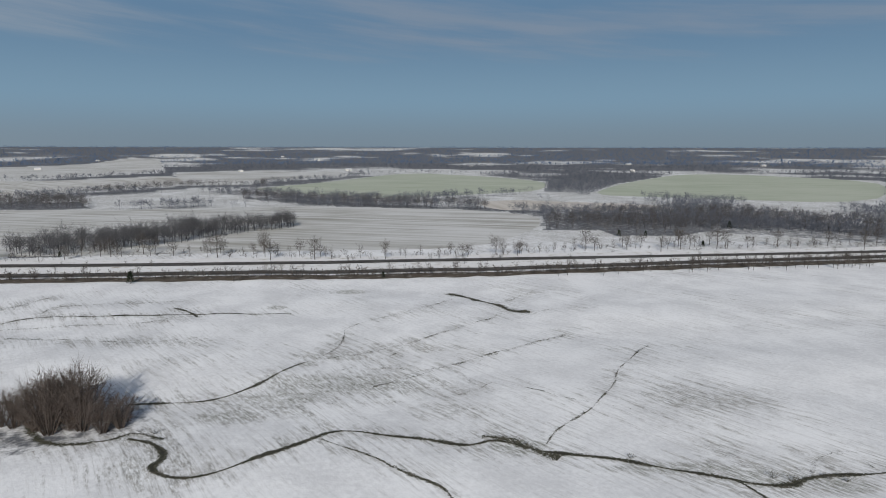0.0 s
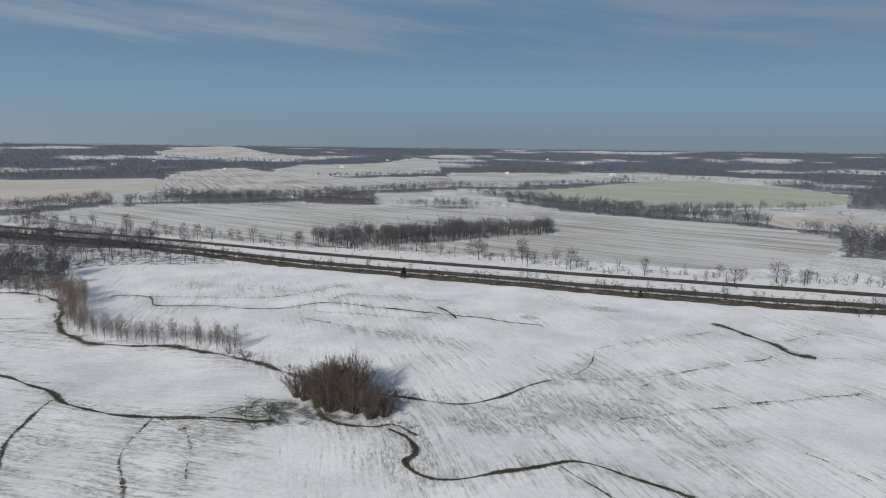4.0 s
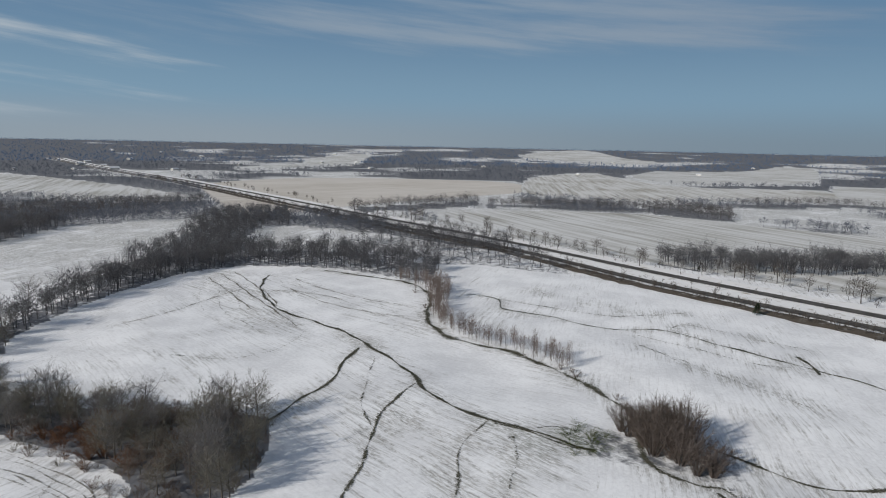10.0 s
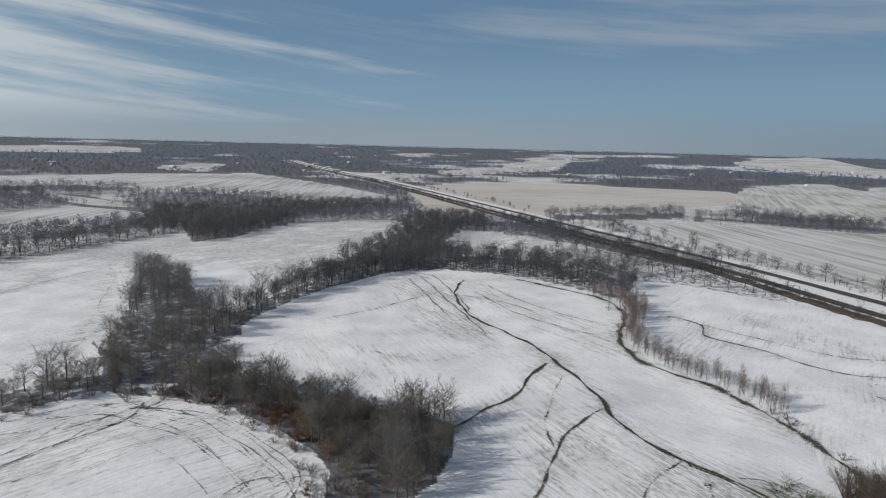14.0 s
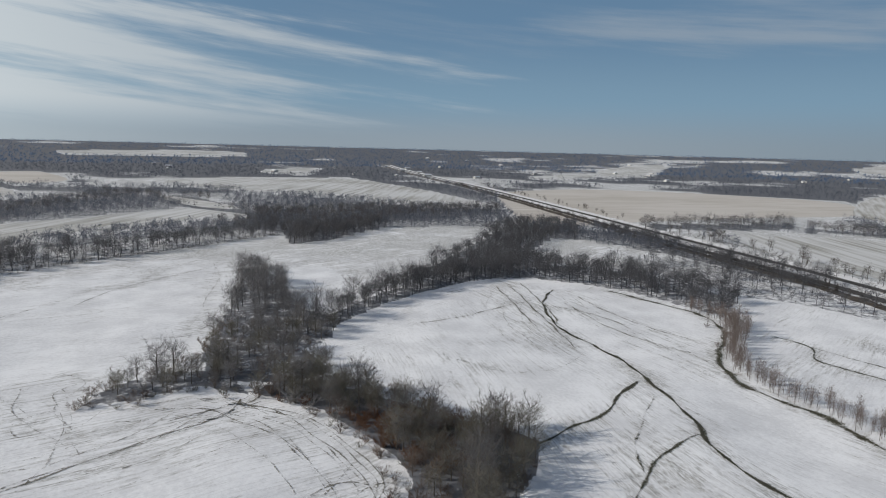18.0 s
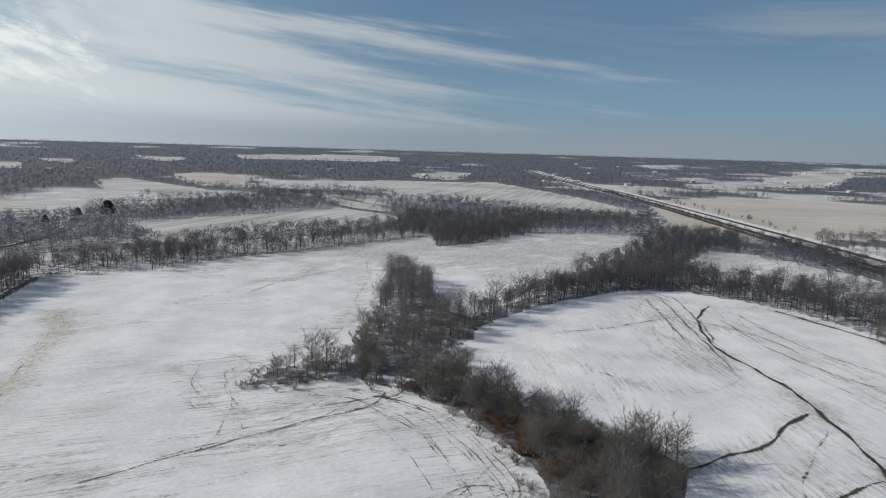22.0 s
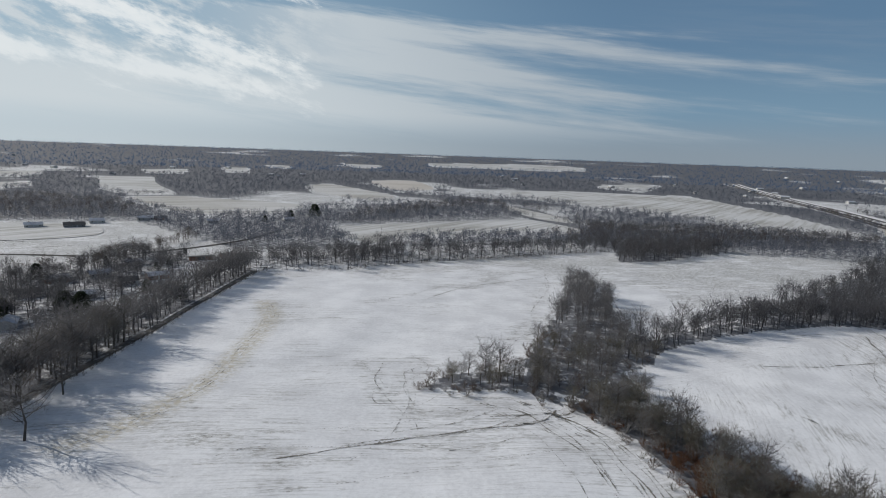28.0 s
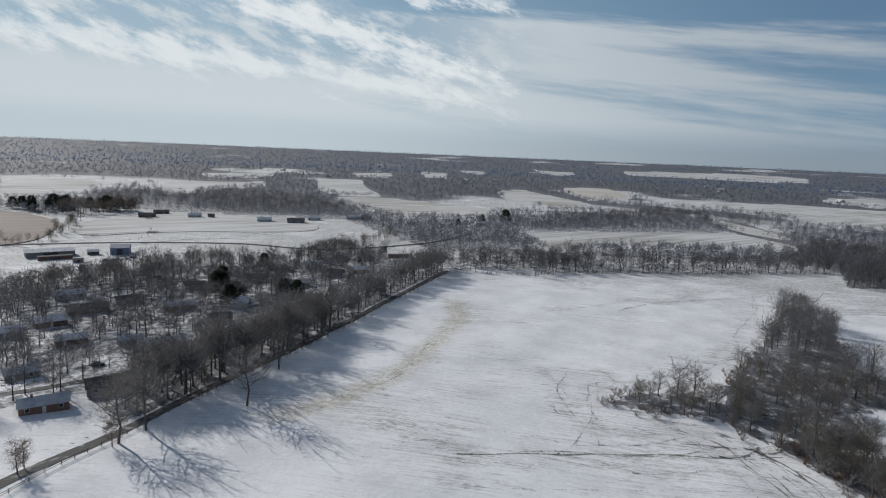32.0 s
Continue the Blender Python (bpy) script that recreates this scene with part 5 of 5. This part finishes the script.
# the thicket by the creek
for _ in range(28):
    a, d = r.uniform(0, 6.28), math.sqrt(r.uniform(0, 1))
    plant("whips" if r.uniform() < 0.55 else "brush", -89 + 15.5 * d * math.cos(a) + 3 * d * math.sin(a), 139 + 9.5 * d * math.sin(a), r.uniform(0.8, 1.15) * (1.0 if d < 0.7 else 0.75) * 1.65, "thicket by the creek", r)
for x, y, s in [(-104, 118, 0.6), (-107, 121, 0.5), (-101, 116, 0.45), (-110, 125, 0.4), (-99, 120, 0.4), (-103, 124, 0.8), (-106, 127, 0.75), (-109, 122, 0.7), (-100, 123, 0.7), (-112, 128, 0.6), (-104, 130, 0.6)]:
    plant("grass", x, y, s * 1.15, "grass by the thicket", r, 1.8)
# brush that fringes the hollow and the thicket
for line, gap, kinds, lo, hi in (([(-207, -34), (-190, -8), (-174, 4), (-156, 14), (-146, 17), (-134, 15), (-122, 26)], 2.0, ("frost", "russet", "brush", "briar"), 0.45, 0.9), ([(-196, -79), (-199, -62), (-209, -46), (-203, -33)], 2.2, ("brush", "frost", "briar"), 0.5, 0.9),
                                 ([(-172, 52), (-181, 39), (-191, 27), (-201, 13), (-215, -2)], 2.8, ("frost", "brush"), 0.5, 0.9), ([(-199, -79), (-213, -76), (-226, -62), (-240, -54), (-270, -56)], 3.2, ("brush", "briar"), 0.5, 0.9)):
    for x, y in along(line, gap, 0.0, 1.6, r):
        plant(kinds[int(r.integers(len(kinds)))], x, y, r.uniform(lo, hi), "brush round the hollow", r)
# saplings on the bank
bank = [(-300, 181), (-280, 187), (-262, 183), (-245, 170), (-224, 157), (-203, 150), (-188, 152), (-172, 159), (-156, 160), (-146, 160)]
for x, y in along(bank, 0.8, 0.5, 1.6, r):
    plant("sapling", x, y, r.uniform(0.65, 1.2), "saplings on the bank", r)
for x, y in along([(-276, 187), (-262, 184), (-248, 174)], 1.1, 0.0, 4.0, r):
    plant("sapling", x, y, r.uniform(1.0, 1.5), "saplings on the bank", r)
for x, y in [(-147, 157), (-143, 158), (-139, 156), (-118, 152), (-112, 150), (-107, 146), (-268, 172), (-240, 160)]:
    plant("brush", x, y, r.uniform(0.5, 0.8), "brush on the bank", r)
for x, y in [(13, 130), (16, 128), (19, 127), (66, 114), (69, 113), (77, 114), (80, 113), (29, 243), (33, 241), (25, 248), (40, 122), (-66, 133), (-70, 134)]:
    plant("briar", x, y, r.uniform(0.3, 0.5), "brush on the creek", r, 1.2)
# rows along the highway
spots = []
for x, y in along([(-340, -262), (-369, -216), (-401, -202), (-457, -157), (-495, -123), (-574, -62)], 2.2, 0.0, 1.5, r):
    spots.append(("brush", x, y, r.uniform(0.5, 0.95)))
for x, y in np.r_[along(HIGHWAY_S[:12], 2.8, 12.5, 2.0, r), along(HIGHWAY_S[:12], 6.0, 9.5, 1.5, r)]:
    spots.append(("young", x, y, r.uniform(0.55, 1.0)) if r.uniform() < 0.3 else ("brush", x, y, r.uniform(0.9, 1.6)))
for x, y in along([(400, 430), (300, 413), (232, 407), (170, 402), (108, 395), (55, 381), (16, 366), (-76, 364), (-125, 369), (-190, 370), (-260, 352), (-400, 350), (-540, 345), (-600, 330)], 2.7, 0, 6.0, r):
    spots.append((("young", "brush", "brush", "ash")[int(r.integers(4))], x, y, r.uniform(0.6, 1.1)))
for x, y in along(HIGHWAY_N[:10], 17.0, 9.5, 1.6, r):
    spots.append(("young" if r.uniform() < 0.25 else "brush", x, y, r.uniform(0.4, 0.8)))
for x, y in along(HIGHWAY_N[2:9], 26.0, -13.0, 2.0, r):
    spots.append(("brush", x, y, r.uniform(0.3, 0.7)))
for x, y in along([(130, 318), (180, 326), (230, 338), (60, 316)], 7.0, 3.0, 4.0, r):
    spots.append(("young", x, y, r.uniform(0.8, 1.2)))
for x, y in np.r_[along(HIGHWAY_S[10:15], 4.5, 17, 4, r), along(HIGHWAY_N[11:15], 16.0, -22, 3, r)]:
    spots.append(("ash", x, y, r.uniform(0.4, 0.7)))
# rows, clumps and hedges round the farmyards
for line, gap, wide, kinds, lo, hi in (([(-90, -357), (-115, -365), (-141, -364), (-169, -363), (-186, -352)], 3.0, 1.2, ("young", "young", "ash"), 0.75, 1.15), ([(-190, -410), (-219, -392), (-246, -373), (-262, -360)], 2.6, 3.0, ("ash", "young", "brush", "oak"), 0.6, 0.95),
                                      ([(-140, -538), (-167, -536), (-197, -583), (-228, -640), (-241, -662)], 3.4, 5.0, ("elm", "brush", "ash"), 0.5, 0.9), ([(-262, -361), (-299, -364), (-347, -380), (-420, -402)], 3.6, 3.5, ("ash", "elm", "young"), 0.6, 0.95),
                                      ([(-252, -735), (-285, -722), (-322, -716)], 2.6, 8.0, ("ash", "oak", "oak"), 0.9, 1.25), ([(-212, -547), (-208, -543)], 1.5, 3.0, ("brush", "brush"), 0.8, 1.1), ([(-306, -647), (-300, -643)], 1.2, 3.0, ("brush", "brush"), 0.8, 1.2),
                                      ([(-262, -545), (-256, -541)], 1.2, 2.0, ("brush", "brush"), 0.6, 0.9), ([(-230, -500), (-262, -548)], 8.0, 3.0, ("young", "brush"), 0.4, 0.7)):
    for x, y in along(line, gap, 0.0, wide, r):
        spots.append((kinds[int(r.integers(len(kinds)))], x, y, r.uniform(lo, hi)))
for x, y in np.r_[along(WEST_ROAD[4:], 2.2, 3.4, 0.5, r), along(WEST_ROAD[5:], 2.4, -3.4, 0.6, r)]:
    spots.append(("brush", x, y, r.uniform(0.3, 0.6)))
joined("roadside_brush", spots, "leafless brush, hedges and small trees along roads and farmyards", hedge_wood)
plant("cedar", -150, 290, 0.85, "cedars", r)
for x, y, s in [(-30, 303, 0.5), (172, 404, 0.6), (130, 452, 0.7), (150, 453, 0.6), (232, 497, 0.9), (-228, 362, 0.5), (-355, -345, 0.8), (-317, -322, 0.8), (-303, -318, 0.8), (-292, -350, 1.1)]:
    plant("cedar", x, y, s, "cedars", r)
for x, y, s in [(-196, -319, 0.8), (-185, -300, 0.85), (-183, -285, 0.7), (-198, -264, 0.7), (-218, -247, 0.6), (-251, -245, 0.55), (-228, -811, 0.9), (-239, -785, 1.1), (-234, -800, 1.0), (-260, -783, 1.2), (-272, -780, 1.1), (-183, -302, 0.9), (-175, -277, 0.75), (-206, -274, 0.7), (-208, -264, 0.75), (-245, -350, 0.7), (-252, -270, 0.55), (-633, -417, 1.15), (-604, -431, 0.7), (-556, -430, 0.55),
                (-315, -740, 1.0), (-305, -745, 1.1), (-297, -748, 1.0), (-325, -735, 0.9), (-290, -760, 1.0), (-310, -765, 1.1), (-234, -768, 0.9), (-248, -762, 0.9), (-268, -785, 1.0), (-258, -770, 0.8), (-148, -395, 0.45)]:
    plant("pine", x, y, s, "pines", r)


# ---- houses ----
def part(name, bm, material, parent, label=""):
    me = bpy.data.meshes.new(name)
    bm.to_mesh(me)
    bm.free()
    me.materials.append(material)
    ob = new(name, me)
    ob.parent = parent
    if label:
        ob["label"] = label
    return ob


def block(bm, x0, x1, y0, y1, z0, z1):
    v = [bm.verts.new((x, y, z)) for z in (z0, z1) for x, y in ((x0, y0), (x1, y0), (x1, y1), (x0, y1))]
    for f in ((3, 2, 1, 0), (4, 5, 6, 7), (0, 1, 5, 4), (1, 2, 6, 5), (2, 3, 7, 6), (3, 0, 4, 7)):
        bm.faces.new([v[i] for i in f])
    return v


def prism(bm, profile, x0, x1):
    """A closed profile in y and z, drawn out along x."""
    a = [bm.verts.new((x0, y, z)) for y, z in profile]
    c = [bm.verts.new((x1, y, z)) for y, z in profile]
    n = len(profile)
    bm.faces.new(a[::-1])
    bm.faces.new(c)
    for i in range(n):
        bm.faces.new((a[i], a[(i + 1) % n], c[(i + 1) % n], c[i]))


def house(name, label, x, y, length, width, turn, wall, roof, eaves=2.6, pitch=0.42, openings=True, chimney=False, group="houses of the settlement"):
    """A gabled building: walls, roof with overhang, door, windows, chimney."""
    root = tagged(new(name), label, "house" if name == "house" else "barn", group)
    root.matrix_basis = pose(x, y, float(rise(x, y)), 0, 0, turn)
    l, w = length / 2, width / 2
    top = eaves + w * pitch
    bm = bmesh.new()
    prism(bm, [(-w, -0.4), (w, -0.4), (w, eaves), (0, top), (-w, eaves)], -l, l)
    part("wall", bm, wall, root)
    bm = bmesh.new()
    o, t = 0.45, 0.16
    drop = o * pitch
    prism(bm, [(-w - o, eaves - drop + 0.02), (0, top + 0.02), (w + o, eaves - drop + 0.02), (w + o, eaves - drop + t), (0, top + t + 0.04), (-w - o, eaves - drop + t)], -l - o, l + o)
    part("roof", bm, roof, root)
    if openings:
        for side in (-1, 1):
            for k in range(max(2, int(length // 4))):
                px = -l + length * (k + 0.5) / max(2, int(length // 4))
                if side > 0 and k == 1:
                    bm = bmesh.new()
                    block(bm, px - 0.5, px + 0.5, side * w - 0.04, side * w + 0.06, 0.1, 2.1)
                    part("door", bm, trim_white, root, "white front door")
                    continue
                bm = bmesh.new()
                block(bm, px - 0.65, px + 0.65, side * w - 0.05, side * w + 0.05, 0.95, 2.15)
                win = part("window", bm, trim_white, root)
                bm = bmesh.new()
                block(bm, px - 0.55, px + 0.55, side * w - 0.06, side * w + 0.07, 1.05, 2.05)
                part("pane", bm, glass, win)
    else:
        bm = bmesh.new()
        block(bm, -l * 0.3, l * 0.3, w - 0.05, w + 0.08, 0.0, eaves * 0.85)
        part("door", bm, roof_dark, root, "wide dark barn door")
    if chimney:
        bm = bmesh.new()
        block(bm, l * 0.4, l * 0.4 + 0.7, -0.35, 0.35, eaves, top + 0.9)
        part("chimney", bm, wall_brick, root)
    return root


WALLS = [(wall_white, "white-walled"), (wall_brick, "brick-walled"), (wall_grey, "grey-walled")]
ROOFS = [(roof_shaded_snow, "a snow-dusted roof"), (roof_dark, "a dark shingle roof"), (roof_metal, "a pale metal roof")]
for i, (x, y, l, w, a, wi, ri) in enumerate(HOUSES):
    house("house", f"{WALLS[wi][1]} single-storey house with {ROOFS[ri][1]}, among bare trees", x, y, l, w, a, WALLS[wi][0], ROOFS[ri][0], chimney=i % 3 == 0)
for x, y, l, w, a in [(-347, -322, 16, 4.5, -38), (-365, -314, 9, 4.5, -38)]:
    house("shed", "long low dark brick shed beside a snowy yard", x, y, l, w, a, wall_brick, roof_dark, 2.8, 0.12, False, group="sheds")
house("barn", "long open barn with a snowy roof", -156, -474, 29, 13, -12, wall_grey, roof_shaded_snow, 3.6, 0.22, False, group="farm buildings")
house("shed", "low dark machine shed in front of the barn", -154, -458, 20, 5, -12, wall_brick, roof_dark, 2.4, 0.15, False, group="farm buildings")
house("shed", "small dark shed on a snowy farmyard", -180, -463, 7, 5, -25, wall_brick, roof_shaded_snow, 2.4, 0.4, False, group="farm buildings")
house("barn", "blue-grey metal barn on a snowy farmyard", -196, -456, 12, 12, -30, wall_blue, roof_metal, 5.0, 0.3, False, group="farm buildings")
house("shed", "small dark shed on a snowy farmyard", -161, -438, 6, 4, -15, wall_grey, roof_dark, 2.2, 0.3, False, group="farm buildings")
for x, y, l, w, a, wi in [(-310, -662, 17, 9, -25, 1), (-337, -686, 16, 8, -25, 1), (-352, -640, 14, 8, -28, 0), (-366, -630, 7, 5, -28, 1), (-394, -570, 15, 9, -32, 0), (-416, -544, 18, 10, -35, 2), (-450, -556, 14, 9, -35, 0),
                          (-497, -542, 16, 9, -35, 0), (-507, -530, 12, 8, -35, 1), (-268, -762, 14, 8, -20, 1), (-585, -420, 12, 8, -40, 0), (-520, -470, 12, 8, -40, 0)]:
    house("house", f"{WALLS[wi][1]} farmhouse with a dark roof, standing in a snowy field", x, y, l, w, a, WALLS[wi][0], roof_dark if wi else roof_shaded_snow, 2.8, 0.45, True, True, "scattered farmhouses")
rf = np.random.default_rng(19)
first = house("house", "small white farmhouse far off on the plain", -262, 1720, 16, 10, 20, wall_white, roof_shaded_snow, 4.0, 0.45, True, False, "distant farmhouses")
for _ in range(60):
    d, a = math.exp(rf.uniform(math.log(1700), math.log(3400))), rf.uniform(-0.6, 2.8) + math.pi / 2
    x, y = d * math.cos(a), d * math.sin(a)
    k = rf.uniform(0.8, 1.3)
    copy_thing(first, Matrix.Translation((x, y, float(rise(x, y)))) @ Matrix.Rotation(rf.uniform(0, 3), 4, "Z") @ Matrix.Scale(k, 4))


def car(x, y, turn, paint, word):
    root = tagged(new("car"), f"{word} car parked on a snowy drive", "car", "parked cars")
    root.matrix_basis = pose(x, y, float(rise(x, y)), 0, 0, turn)
    bm = bmesh.new()
    prism(bm, [(-2.2, 0.35), (2.2, 0.35), (2.25, 0.8), (1.2, 0.95), (-2.1, 1.0), (-2.25, 0.7)], -0.88, 0.88)
    part("body", bm, paint, root)
    bm = bmesh.new()
    prism(bm, [(-1.9, 0.97), (0.9, 0.95), (0.3, 1.42), (-1.3, 1.45)], -0.78, 0.78)
    part("cabin", bm, glass, root, "dark windows of the cabin")
    for sx in (-0.82, 0.82):
        for sy in (-1.4, 1.4):
            bm = bmesh.new()
            bmesh.ops.create_cone(bm, cap_ends=True, segments=14, radius1=0.33, radius2=0.33, depth=0.22, matrix=pose(sx, sy, 0.33, 0, 90, 0))
            part("wheel", bm, tyre, root)


for x, y, a, p, word in [(-107, -229, 70, car_white, "white"), (-104, -224, 60, car_dark, "dark"), (-183, -430, 30, car_dark, "dark"), (-189, -428, 40, car_white, "white"), (-176, -432, 80, car_dark, "dark"),
                         (-99, -208, 75, car_red, "red"), (-92, -228, 65, car_dark, "dark"), (-194, -432, 60, car_dark, "dark")]:
    car(x, y, a, p, word)


# ---- fence between the lane and the field ----
def fence():
    root = tagged(new("fence"), "weathered wooden post and rail fence along the lane", "fence")
    p = smooth_line([(-24, -145), (-44, -154), (-57, -160), (-73, -166), (-100, -176), (-140, -189), (-186, -205), (-249, -229), (-330, -259)], 4.0)
    post = bmesh.new()
    block(post, -0.09, 0.09, -0.09, 0.09, -0.3, 1.25)
    me = bpy.data.meshes.new("post")
    post.to_mesh(me)
    post.free()
    me.materials.append(wood_post)
    rail = bmesh.new()
    block(rail, 0.0, 1.0, -0.03, 0.03, -0.06, 0.06)
    mr = bpy.data.meshes.new("rail")
    rail.to_mesh(mr)
    rail.free()
    mr.materials.append(wood_post)
    z = rise(p[:, 0], p[:, 1])
    for i in range(len(p)):
        ob = new("post", me)
        ob.parent = root
        ob.matrix_basis = pose(p[i, 0], p[i, 1], z[i], 0, 0, i * 37)
        if i + 1 < len(p):
            a, b = Vector((*p[i], z[i])), Vector((*p[i + 1], z[i + 1]))
            turn = (b - a).to_track_quat("X", "Z").to_matrix().to_4x4()
            for h in (0.55, 1.05):
                ob = new("rail", mr)
                ob.parent = root
                ob.matrix_basis = Matrix.Translation(a + Vector((0, 0, h))) @ turn @ Matrix.Diagonal(((b - a).length, 1, 1, 1))


fence()


# ---- the country out to the skyline ----
def countryside():
    """Woods and hedges out to the skyline, thicker with distance, clear of the drawn fields and roads."""
    r = np.random.default_rng(5)
    n = 80000
    d = np.exp(r.uniform(math.log(540), math.log(4850), n))
    a = r.uniform(radians(-42), radians(172), n) + math.pi / 2
    x, y = d * np.cos(a), d * np.sin(a)
    q = wooded(x, y)
    # hedges on a crooked grid of field edges
    u = x * 0.94 + y * 0.34 + 60 * np.sin(y * 0.004)
    v = -x * 0.34 + y * 0.94 + 60 * np.sin(x * 0.005)
    hedge = ((np.abs(u % 340 - 170) < 6) | (np.abs(v % 260 - 130) < 6)) & (q > -0.9)
    keep = (q > 0.0) | hedge
    near = keep & (d < 1250)
    mid = keep & (d >= 1250) & (d < 2300)
    far = keep & (d >= 2300)
    wood_mass("near_country", [(i, j, r.uniform(7, 13)) for i, j in zip(x[near], y[near])], 27, 0.023, "scattered leafless woods and hedgerows", hazed_wood, 0.2)
    wood_mass("mid_country", [(i, j, r.uniform(6, 13)) for i, j in zip(x[mid], y[mid])], 15, 0.034, "leafless woods between snowy fields", hazed_wood, 0.28)
    wood_mass("far_country", [(i, j, r.uniform(7, 15)) for i, j in zip(x[far], y[far])], 8, 0.078, "distant leafless woods on the plain", hazed_skyline_wood, 0.36)


countryside()
